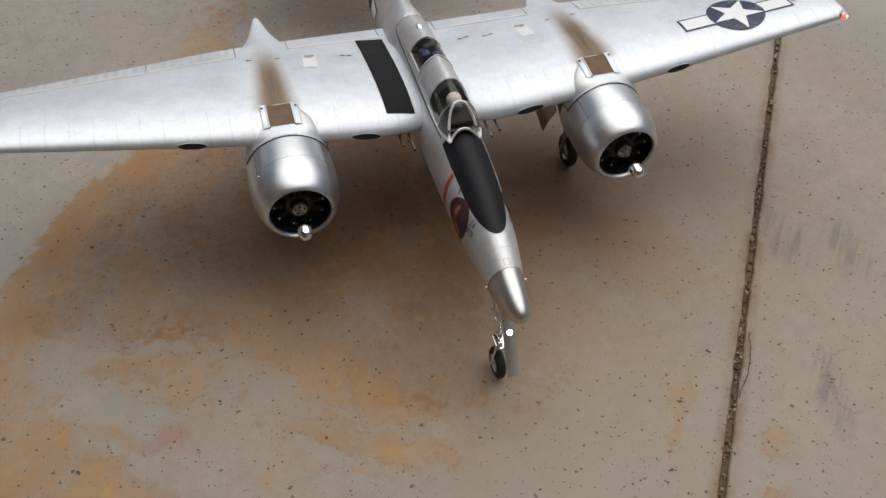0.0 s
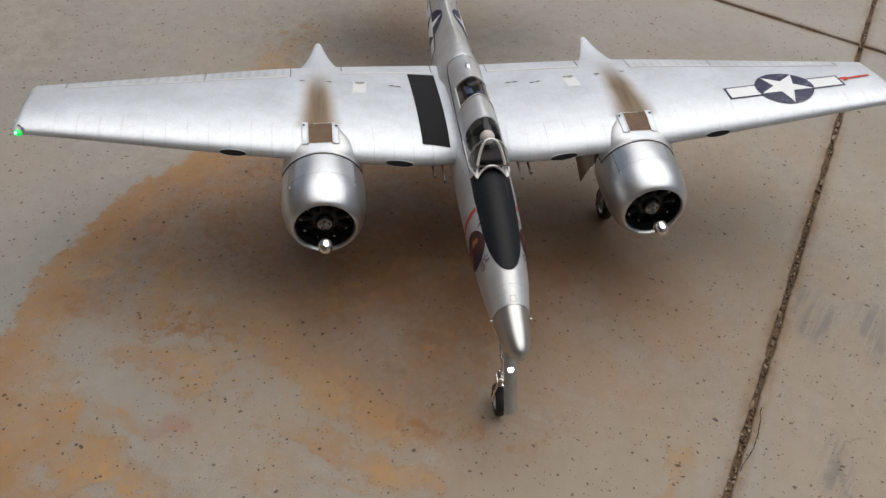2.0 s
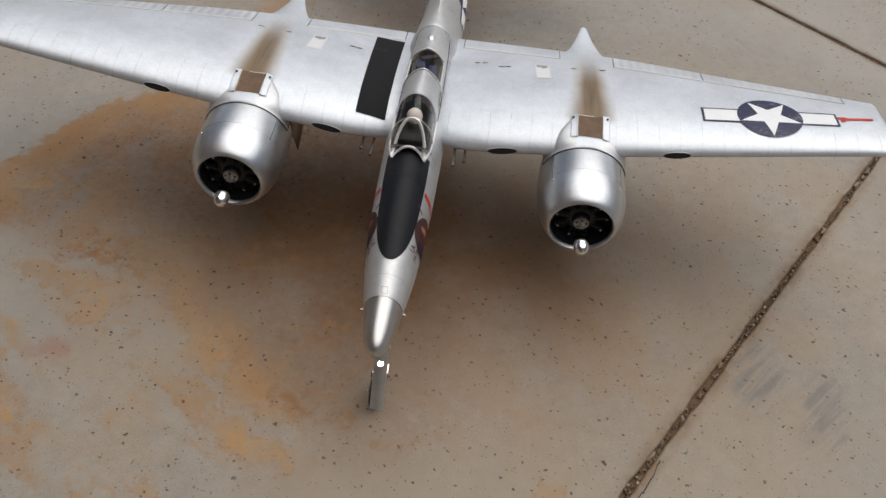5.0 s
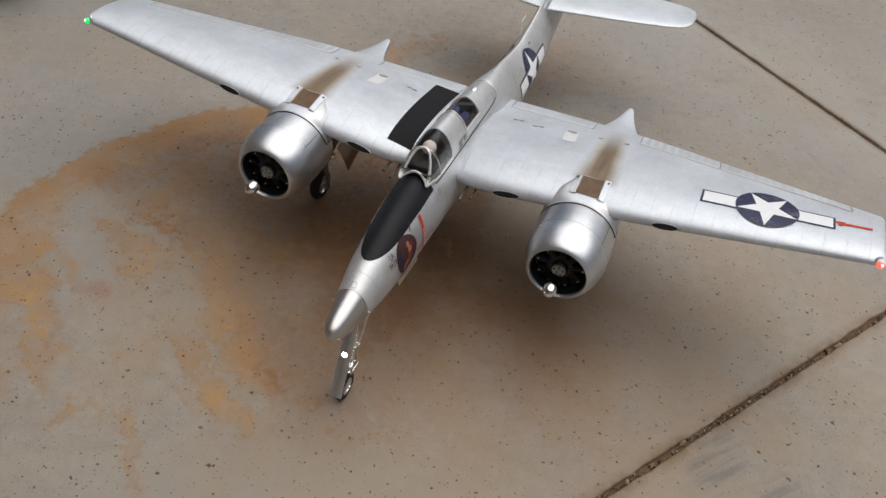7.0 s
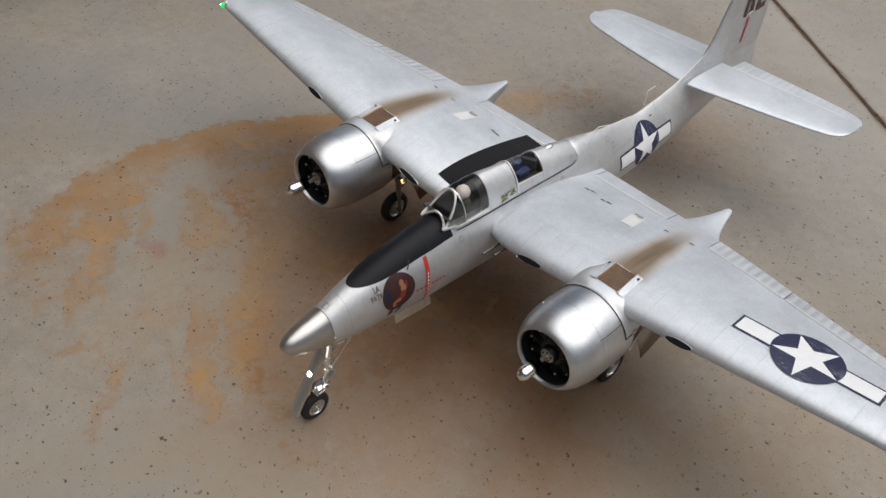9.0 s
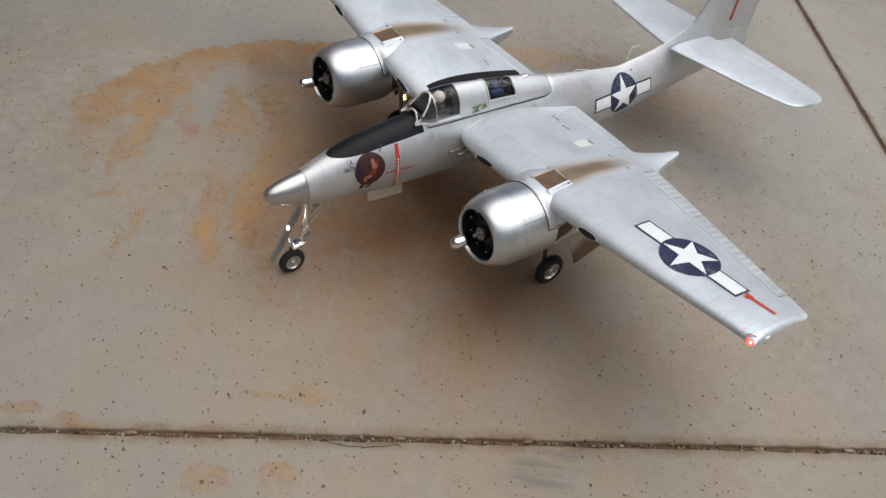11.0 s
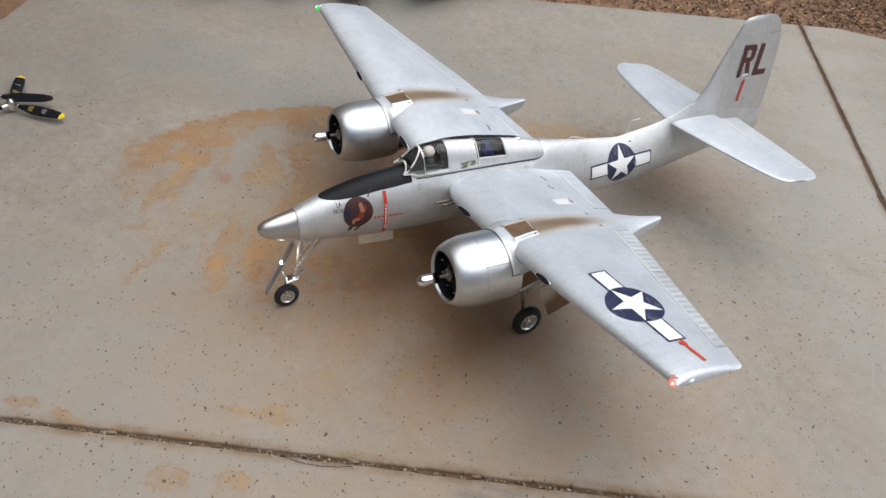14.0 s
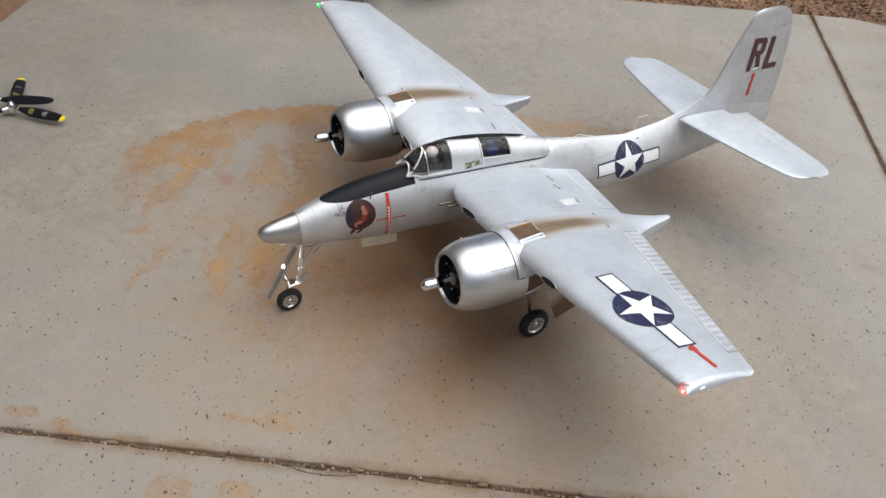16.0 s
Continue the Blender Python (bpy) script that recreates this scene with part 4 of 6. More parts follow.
# star insignia on the left wing
LIFT = (lambda k: (lambda u, v: wing_at(u, v, k)))
SX, SY, SR = 0.603, 0.532, 0.0545


def insignia(cx, cy, r, place, slope=0.0, bar=0.30, turn=90.0):
    """Blue roundel, white star and bars with a blue rim."""
    def bars(grow):
        out = []
        for s in (-1, 1):
            u0, u1, h = 0.80 * r, 2.02 * r + grow, bar * r + grow
            quad = [(s * u0, -h), (s * u1, -h), (s * u1, h), (s * u0, h)]
            out.append([(cx + u, cy + v + slope * u) for u, v in quad])
        return out
    for rim, bar_in in zip(bars(0.075 * r), bars(0.0)):
        part("insignia_rim", sheet([rim], place(0.0007)), M_NAVY, plane)
        part("insignia_bar", sheet([bar_in], place(0.0011)), M_WHITE, plane)
    part("insignia_disc", sheet([oval(cx, cy, r, r, 48)], place(0.0015)), M_NAVY, plane)
    part("insignia_star", sheet([star(cx, cy, 0.97 * r, turn)], place(0.0020)), M_WHITE, plane)


insignia(SX, SY, SR, LIFT, 0.02, turn=-90.0)
for mx, my in ((0.083, 0.567), (0.102, 0.569), (0.125, 0.552)):
    ring = [oval(mx, my, 0.0062, 0.0062, 24), oval(mx, my, 0.0054, 0.0054, 24)]
    quads = [[ring[0][k], ring[0][(k + 1) % 24], ring[1][(k + 1) % 24], ring[1][k]] for k in range(24)]
    part("filler_ring", sheet(quads, LIFT(0.0006)), M_BARE, plane)
# red numeral lying along the wing tip
bm = sheet([[(0.716, 0.543), (0.731, 0.545), (0.734, 0.542), (0.777, 0.546), (0.777, 0.539), (0.731, 0.535), (0.727, 0.529), (0.720, 0.531), (0.724, 0.537), (0.716, 0.537)]], LIFT(0.0012))
part("numeral", bm, M_RED, plane, "red numeral one")


# engine nacelles
def nacelle(side):
    cx = 0.2975 if side > 0 else -0.2930
    axis = Vector((0, 1, -0.072)).normalized()
    front = Vector((cx, 0.306, 0.2405))
    nac = new("nacelle")
    nac.parent = plane
    # cowling: a rounded ring with a rolled lip
    bm = bmesh.new()
    prof = [(0.006, 0.0510), (0.001, 0.0520), (-0.0005, 0.0535), (0.0005, 0.0560), (0.005, 0.0600), (0.013, 0.0645), (0.026, 0.0695),
            (0.045, 0.0734), (0.062, 0.0747), (0.085, 0.0750), (0.110, 0.0746), (0.128, 0.0740), (0.138, 0.0734), (0.1385, 0.0714), (0.120, 0.0714)]
    revolve(bm, front, axis, prof, 56)
    cowl = part("cowling", bm, M_COWL, nac, "rounded silver engine cowling")
    bm = bmesh.new()
    revolve(bm, front, axis, [(0.0060, 0.0509), (0.010, 0.0505), (0.034, 0.0500)], 48)
    part("cowl_duct", bm, M_ENGINE, cowl, "black inside of the cowling")
    # seam bands and latches
    bm = bmesh.new()
    revolve(bm, front, axis, [(0.0620, 0.0743), (0.0623, 0.0750), (0.0630, 0.0744)], 56)
    part("seam", bm, M_STEEL, cowl)
    for ang in (-50, 50):
        d = Vector((math.sin(radians(ang)), 0, math.cos(radians(ang))))
        bm = bmesh.new()
        rings = []
        for q in np.linspace(0.0625, 0.137, 12):
            o = front + axis * q + d * (0.0747 + 0.0003 * math.sin((q - 0.0625) * 42) - 0.0012 * max(0.0, (q - 0.095) / 0.042))
            rings.append([o + Vector((u * d.z, 0, -u * d.x)) + d * e for u, e in ((-0.0007, -0.0006), (-0.0005, 0.0004), (0.0005, 0.0004), (0.0007, -0.0006))])
        loft(bm, rings, True, True, True)
        part("seam", bm, M_GUN, cowl)
    for ang in (-50, 50, 142, -142):
        d = Vector((math.sin(radians(ang)), 0, math.cos(radians(ang))))
        p = front + axis * 0.058 + d * 0.0738
        bm = bmesh.new()
        rod(bm, p, p + d * 0.0018, 0.0022, 0.0018, 10)
        part("latch", bm, M_BARE, cowl)
    # engine
    bm = bmesh.new()
    revolve(bm, front, axis, [(0.034, 0.0001), (0.034, 0.049)], 40)
    part("firewall", bm, M_DARK, nac)
    bm = bmesh.new()
    revolve(bm, front, axis, [(0.034, 0.027), (0.024, 0.026), (0.021, 0.0235), (0.020, 0.016), (0.014, 0.015), (0.012, 0.0135), (0.0115, 0.0001)], 28)
    crank = part("crankcase", bm, M_ENGINE, nac)
    bm = bmesh.new()
    revolve(bm, front, axis, [(0.0118, 0.0128), (0.0095, 0.0125), (0.0088, 0.0115), (0.0088, 0.0001)], 24)
    part("gear_flange", bm, M_STEEL, crank)
    for k in range(5):
        a = 2 * math.pi * k / 5 + 0.3
        p = front + axis * 0.0085 + Vector((math.cos(a), 0, math.sin(a))) * 0.0085
        bm = bmesh.new()
        rod(bm, p, p - axis * 0.0012, 0.0017, 0.0017, 8)
        part("flange_hole", bm, M_DARK, crank)
    for k in range(9):
        a = 2 * math.pi * k / 9 + 0.2
        d = Vector((math.cos(a), 0, math.sin(a)))
        o = front + axis * 0.027
        bm = bmesh.new()
        fins = [(0.022, 0.0001), (0.022, 0.0062)]
        for j in range(6):
            q = 0.026 + 0.0034 * j
            fins += [(q, 0.0063), (q + 0.0001, 0.0078), (q + 0.0013, 0.0078), (q + 0.0014, 0.0063)]
        revolve(bm, o, d, fins + [(0.047, 0.0066), (0.047, 0.0001)], 14)
        cyl = part("cylinder", bm, M_ENGINE, nac)
        t = Vector((-d.z, 0, d.x))
        bm = bmesh.new()
        for s in (-1, 1):
            rod(bm, o + d * 0.020 + t * s * 0.003 - axis * 0.009, o + d * 0.043 + t * s * 0.0045 - axis * 0.006, 0.0009, 0.0009, 6)
        part("pushrod", bm, M_ENGINE, cyl)
        bm = bmesh.new()
        q = o + d * 0.042 - axis * 0.0085
        bmesh.ops.create_uvsphere(bm, u_segments=8, v_segments=6, radius=0.0022, matrix=Matrix.Translation(q))
        part("spark_plug", bm, M_BARE, cyl)
    # bare propeller shaft with its chrome spinner
    bm = bmesh.new()
    rod(bm, front + axis * 0.010, front - axis * 0.028, 0.0029, 0.0029, 14)
    rod(bm, front + axis * 0.010, front - axis * 0.004, 0.0046, 0.0040, 6)
    part("propeller_shaft", bm, M_BARE, nac)
    bm = bmesh.new()
    revolve(bm, front - axis * 0.0592, axis, [(0, 0.0001), (0.0006, 0.0032), (0.0025, 0.0070), (0.006, 0.0101), (0.010, 0.0116), (0.0135, 0.0120), (0.0440, 0.0120), (0.0452, 0.0114), (0.0454, 0.0001)], 32)
    part("spinner", bm, M_CHROME, nac, "chrome bullet-shaped spinner")
    # body behind the cowling, open below for the wheel
    tab = np.array([(.444, .2290, .0690, .0722), (.462, .2280, .0690, .0712), (.480, .2270, .0700, .0685), (.500, .2255, .0690, .0635), (.520, .2240, .0670, .0575), (.600, .2150, .0640, .0510), (.690, .2080, .0500, .0490), (.720, .2080, .0440, .0470)])
    zc, h, w = (curve_through(tab[:, 0], tab[:, k]) for k in (1, 2, 3))
    n = 40
    ys = np.linspace(0.444, 0.720, 46)

    def bulk(y):
        """How square the shoulders are."""
        return 1.3 * min(1.0, max(0.0, (y - 0.446) / 0.03))

    def pt(y, i, k=1.0):
        a = 2 * math.pi * i / n
        e = 2.0 / (2.0 + (bulk(y) if math.cos(a) > 0 else 0.0))
        return Vector((cx + k * w(y) * math.copysign(abs(math.sin(a)) ** e, math.sin(a)), y, zc(y) + k * h(y) * math.copysign(abs(math.cos(a)) ** e, math.cos(a))))

    def is_open(y, i):
        c = math.cos(2 * math.pi * (i + 0.5) / n)
        return (0.449 < y < 0.53 and (-0.28 < c < 0.30 or c < -0.42)) or (0.53 <= y < 0.665 and c < -0.35)

    for k, mtl, name in ((1.0, M_COWL, "nacelle_skin"), (0.955, M_BAY, "wheel_bay")):
        bm = bmesh.new()
        grid = [[bm.verts.new(pt(y, i, k)) for i in range(n)] for y in ys]
        for r in range(len(ys) - 1):
            for i in range(n):
                y_mid = 0.5 * (ys[r] + ys[r + 1])
                cut = is_open(y_mid, i) if k == 1.0 else (0.449 < y_mid < 0.665 and math.cos(2 * math.pi * (i + 0.5) / n) < -0.42)
                if not cut:
                    bm.faces.new([grid[r][i], grid[r][(i + 1) % n], grid[r + 1][(i + 1) % n], grid[r + 1][i]])
        bmesh.ops.delete(bm, geom=[v for v in bm.verts if not v.link_faces], context="VERTS")
        part(name, bm, mtl, nac, "brown-stained open wheel bay" if k < 1 else "")
    bm = bmesh.new()
    bm.faces.new([bm.verts.new(pt(0.447, i, 0.97)) for i in range(n)])
    part("bulkhead", bm, M_BAY, nac)
    # pointed tail behind the wing: level of its edge, half width, rise and depth
    tail = np.array([(.690, .2500, .0500, .0100, .0780), (.715, .2475, .0520, .0085, .0730), (.735, .2445, .0490, .0070, .0670), (.755, .2400, .0400, .0060, .0600), (.775, .2360, .0305, .0050, .0530),
                     (.795, .2325, .0235, .0040, .0455), (.815, .2295, .0175, .0032, .0380), (.835, .2270, .0125, .0026, .0300), (.855, .2252, .0078, .0020, .0215), (.862, .2247, .0058, .0016, .0175), (.866, .2243, .0020, .0008, .0110)])
    t_fn = [curve_through(tail[:, 0], tail[:, k]) for k in (1, 2, 3, 4)]
    bm = bmesh.new()
    rings = []
    for y in np.r_[np.linspace(0.690, 0.860, 30), 0.863, 0.865, 0.866]:
        lv, hw, up, dn = (f(y) for f in t_fn)
        flat = 1.0 - 0.45 * min(1.0, max(0.0, (y - 0.70) / 0.05))  # flat sides under a sharp upper edge
        rings.append([Vector((cx + hw * math.copysign(abs(math.sin(q)) ** (1.0 if math.cos(q) > 0 else flat), math.sin(q)), y, lv + (up if math.cos(q) > 0 else dn) * math.copysign(abs(math.cos(q)) ** 1.2, math.cos(q)))) for q in np.linspace(0, 2 * math.pi, 40, endpoint=False)])
    loft(bm, rings, True, True, True)
    part("nacelle_tail", bm, M_TAILCONE, nac, "silver pointed nacelle tail")

    # shoulder between cowling and wing, narrowing towards the exhaust tray
    s_w = curve_through([.4255, .437, .450, .468, .485, .505, .530], [.0751, .0746, .0710, .0630, .0530, .0415, .0310])
    s_t = curve_through([.4255, .437, .450, .468, .485, .505, .530], [.3073, .3070, .3066, .3065, .3068, .3069, .3030])
    s_e = (lambda y: 2.0 + 2.6 * min(1.0, max(0.0, (y - 0.430) / 0.040)))
    S_MID = 0.2322
    bm = bmesh.new()
    rings = []
    for y in np.linspace(0.4255, 0.5058, 26):
        line = []
        for q in np.linspace(-1.25, 1.25, 41):
            e = 2.0 / s_e(y)
            line.append(Vector((cx + s_w(y) * math.copysign(abs(math.sin(q)) ** e, q), y, S_MID + (s_t(y) - S_MID) * math.cos(q) ** e)))
        rings.append(line)
    loft(bm, rings, False)
    part("nacelle_shoulder", bm, M_FUS, nac, "silver shoulder behind the cowling")

    def deck_at(x, y, lift):
        """The higher of wing and nacelle shoulder."""
        p = wing_at(x, y, lift)
        e = s_e(y)
        k = 1 - min(1.0, abs(x - cx) / s_w(y)) ** e
        return Vector((x, y, max(p.z, S_MID + (s_t(y) - S_MID) * k ** (1 / e) + lift)))

    # exhaust tray sunk in the top, between pale rails
    bm = bmesh.new()
    xs = np.linspace(-0.0205, 0.0205, 7)
    loft(bm, [[deck_at(cx + u, y, 0.0012) for u in xs] for y in np.linspace(0.452, 0.5035, 8)], False)
    part("exhaust_tray", bm, M_TRAY, nac, "brown sooty exhaust tray")
    for s in (-1, 1):
        # flat rail plates with a bronze inner wall and a screw hole
        bm = bmesh.new()
        prof = [(0.0212, 0.0004), (0.0214, 0.0026), (0.0226, 0.0027), (0.0238, 0.0018), (0.0320, 0.0010), (0.0335, 0.0000)]
        loft(bm, [[deck_at(cx + s * a, y, b + 0.0004) for a, b in prof] for y in np.linspace(0.4500, 0.5050, 12)], False)
        rail = part("exhaust_rail", bm, M_TAILCONE, nac, sharp=8)
        part("rail_hole", sheet([oval(cx + s * 0.0292, 0.4965, 0.0022, 0.0027, 14)], lambda u, v: deck_at(u, v, 0.0030)), M_DARK, rail)
        bm = bmesh.new()
        loft(bm, [[deck_at(cx + s * a, y, b) for a, b in ((0.0196, 0.0013), (0.0212, 0.0027))] for y in np.linspace(0.4510, 0.5040, 8)], False)
        part("rail_wall", bm, M_BRONZE, rail, "sooty bronze inner wall")
    # front plate of the tray
    bm = bmesh.new()
    loft(bm, [[deck_at(cx + u * half, y, 0.0009) for u in np.linspace(-1, 1, 11)] for y, half in ((0.4275, 0.0235), (0.4400, 0.0225), (0.4515, 0.0212))], False)
    part("collar", bm, M_TAILCONE, nac)
    bm = bmesh.new()
    loft(bm, [[Vector((cx + r * math.sin(q), 0.4252 + dy, S_MID + r * math.cos(q))) for q in np.linspace(-1.27, 1.27, 36)] for dy, r in ((-0.0012, 0.0742), (-0.0009, 0.0759), (0.0002, 0.0761), (0.0005, 0.0749))], False)
    part("seam", bm, M_GUN, nac, "dark gap behind the cowling")
    for s in (-1, 1):
        bm = bmesh.new()
        rings = []
        for k in range(7):
            d = Vector((s * math.sin(1.27), 0, math.cos(1.27)))
            p = front + axis * (0.1195 + 0.019 * k / 6) + d * 0.0748
            t = Vector((d.z, 0, -d.x))
            rings.append([p + t * u + d * e for u, e in ((-0.0006, -0.001), (-0.0004, 0.0005), (0.0004, 0.0005), (0.0006, -0.001))])
        loft(bm, rings, True, True, True)
        part("seam", bm, M_GUN, nac)
    # main wheel leg
    hub = Vector((side * 0.303, 0.528, 0.0365))
    bm = bmesh.new()
    rod(bm, (cx - side * 0.012, 0.515, 0.200), (cx - side * 0.012, 0.522, 0.085), 0.0058, 0.0058, 14)
    rod(bm, (cx - side * 0.012, 0.522, 0.09), (cx - side * 0.012, 0.527, 0.033), 0.0040, 0.0040, 12)
    rod(bm, (cx - side * 0.014, 0.528, 0.0365), (cx + side * 0.012, 0.528, 0.0365), 0.0034, 0.0034, 10)
    rod(bm, (cx - side * 0.012, 0.530, 0.105), (cx - side * 0.012, 0.60, 0.185), 0.0030, 0.0030, 8)
    leg = part("main_leg", bm, M_STEEL, nac, "bare metal main undercarriage leg")
    wheel(hub, 0.0365, 0.021, side, nac)
    # doors hanging open along the bay
    for s in (-1, 1):
        x0 = cx + s * 0.044
        bm = bmesh.new()
        ring = []
        for u in np.linspace(0, 1, 10):
            line = []
            for q in (0, .2, .4, .6, .8, 1):
                y = (0.512 + 0.034 * q) * (1 - u) + (0.665 - 0.020 * q) * u
                line.append(Vector((x0 + s * (0.002 + 0.016 * q - 0.010 * q * q), y, 0.172 + 0.012 * u - (0.086 - 0.018 * u) * q)))
            ring.append(line + [p + Vector((s * 0.0018, 0, 0)) for p in reversed(line)])
        loft(bm, ring, True, True, True)
        part("wheel_door", bm, M_DOOR, nac, "silver wheel-bay door stained brown, hanging open")
    for z0, z1 in ((0.2050, 0.2085), (0.2495, 0.2520)):
        bm = bmesh.new()
        rod(bm, (cx + side * 0.0715, 0.447, z0 + 0.004), (cx + side * 0.050, 0.532, z0 - 0.001), 0.0016, 0.0016, 8)
        part("bay_sill", bm, M_PALE, nac)
    return nac


def wheel(c, r, wide, side, parent):
    """A tyre on a spoked bright rim, about the x axis."""
    c = Vector(c)
    ax = Vector((1, 0, 0))
    wh = new("wheel")
    wh.parent = parent
    bm = bmesh.new()
    k = wide / 2
    revolve(bm, c - ax * k, ax, [(0.10 * wide, r * 0.56), (0.0, r * 0.62), (-0.02 * wide, r * 0.72), (0.06 * wide, r * 0.87), (0.22 * wide, r * 0.965), (0.40 * wide, r), (0.60 * wide, r), (0.78 * wide, r * 0.965), (0.94 * wide, r * 0.87), (1.02 * wide, r * 0.72), (wide, r * 0.62), (0.90 * wide, r * 0.56), (0.10 * wide, r * 0.56)], 40)
    part("tyre", bm, M_RUBBER, wh, "black rubber tyre")
    bm = bmesh.new()
    revolve(bm, c - ax * k, ax, [(0.30 * wide, r * 0.565), (0.07 * wide, r * 0.60), (0.04 * wide, r * 0.55), (0.14 * wide, r * 0.50), (0.30 * wide, r * 0.47), (0.70 * wide, r * 0.47), (0.86 * wide, r * 0.50), (0.96 * wide, r * 0.55), (0.93 * wide, r * 0.60), (0.70 * wide, r * 0.565)], 32)
    revolve(bm, c - ax * k, ax, [(0.06 * wide, 0.0001), (0.06 * wide, r * 0.13), (0.14 * wide, r * 0.17), (0.86 * wide, r * 0.17), (0.94 * wide, r * 0.13), (0.94 * wide, 0.0001)], 16)
    for j in range(8):
        a = 2 * math.pi * j / 8
        d = Vector((0, math.cos(a), math.sin(a)))
        t = Vector((0, -math.sin(a), math.cos(a)))
        rings = []
        for q, half in ((0.14, 0.055), (0.50, 0.085)):
            o = c + d * r * q
            rings.append([o + ax * s * k * (0.74 if q < 0.3 else 0.62) + t * u * r * half for s, u in ((-1, -1), (1, -1), (1, 1), (-1, 1))])
        loft(bm, rings)
    part("rim", bm, M_BARE, wh, "bright spoked metal rim")
    return wh


for side in (1, -1):
    nacelle(side)

# tailplane
TP_LE, TP_TE = curve_through([0, .04, .300, .322, .336, .343, .346], [1.118, 1.124, 1.174, 1.183, 1.196, 1.212, 1.238]), curve_through([0, .06, .27, .312, .332, .342, .346], [1.326, 1.324, 1.314, 1.308, 1.299, 1.284, 1.258])


def tail_pt(x, f, upper=True, lift=0.0):
    ax = abs(x)
    c = TP_TE(ax) - TP_LE(ax)
    return Vector((x + 0.012, TP_LE(ax) + c * f, 0.254 + 0.020 * x - 0.012 * (f - 0.3) + naca(f) * c * (0.085 if upper else -0.085) + lift))


for side in (1, -1):
    for name, f0, f1, mtl in (("tailplane", 0.0, 0.715, M_WING), ("elevator", 0.722, 1.0, M_ELEV)):
        xs = np.r_[np.linspace(0.004, 0.305, 18), 0.317, 0.328, 0.336, 0.342, 0.3455] if f0 == 0 else np.r_[np.linspace(0.030, 0.305, 24), 0.317, 0.328, 0.336, 0.342, 0.3455]
        fs = [f0 + (f1 - f0) * f for f in FS]
        bm = bmesh.new()
        loft(bm, [[tail_pt(side * x, f) for f in reversed(fs)] + [tail_pt(side * x, f, False) for f in fs[1:]] for x in xs], True, True, True)
        part(name, bm, mtl, plane)
    bm = bmesh.new()
    loft(bm, [[tail_pt(side * x, 0.706, True, 0.0006), tail_pt(side * x, 0.7185, True, 0.0014), tail_pt(side * x, 0.731, True, 0.0006)] for x in np.linspace(0.030, 0.306, 16)], False)
    part("hinge_strip", bm, M_PALE, plane)

# fin and rudder with the fillet that runs up the back
fin_front = curve_through([.175, .262, .275, .300, .340, .400, .458, .490, .508, .5145], [1.16, 1.16, 1.170, 1.202, 1.228, 1.254, 1.281, 1.295, 1.306, 1.335])
fin_back = curve_through([.175, .20, .30, .40, .446, .475, .495, .508, .5145], [1.448, 1.452, 1.456, 1.452, 1.446, 1.437, 1.424, 1.405, 1.378])


def fin_half(s, z):
    """Half thickness along the chord."""
    c = fin_back(z) - fin_front(z)
    base = min(c, 0.2)
    k = 0.055
    return max(0.0005, naca(min(max(s, 0.0), 1.0)) * base * k * 2)


for name, s0, s1, mtl in (("fin", 0.0, 0.60, M_FUS), ("rudder", 0.612, 1.0, M_FUS)):
    bm = bmesh.new()
    rings = []
    for z in np.r_[np.linspace(0.185, 0.30, 20), np.linspace(0.31, 0.49, 16), 0.498, 0.505, 0.510, 0.5135]:
        a, b = fin_front(z), fin_back(z)
        split = b - 0.40 * min(b - a, 0.215)
        lo, hi = (a, split - 0.0001) if name == "fin" else (split + 0.0002, b)
        top = max(0.12, min(1.0, (0.5150 - z) / 0.012)) ** 0.5
        us = [0.5 * (1 - math.cos(math.pi * k / 14)) for k in range(15)]
        left, right = [], []
        for u in us:
            y = lo + (hi - lo) * u
            t = fin_half((y - a) / (b - a), z) * top
            left.append(Vector((t, y, z)))
            right.append(Vector((-t, y, z)))
        rings.append(left + right[::-1])
    loft(bm, rings, True, True, True)
    part(name, bm, mtl, plane)


def fin_at(y, z, lift=0.0008):
    s = (y - fin_front(z)) / (fin_back(z) - fin_front(z))
    return Vector((fin_half(s, z) + lift, y, z))


def lay_text(name, text, size, y0, z0, wide, tall, mtl, lean, place, label=""):
    """Lettering stretched to a width and height, laid on a surface."""
    bm = lettering(text, 1.0)
    xs, ys = [v.co.x for v in bm.verts], [v.co.y for v in bm.verts]
    ax, bx, ay, by = min(xs), max(xs), min(ys), max(ys)
    bmesh.ops.triangulate(bm, faces=bm.faces)
    for v in bm.verts:
        u, w = (v.co.x - ax) / (bx - ax), (v.co.y - ay) / (by - ay)
        v.co = place(y0 + u * wide + lean * w * tall, z0 + w * tall)
    return part(name, bm, mtl, plane, label, smooth=False)


# the tail letters lean with the fin
TAIL_SLOPE = -0.10
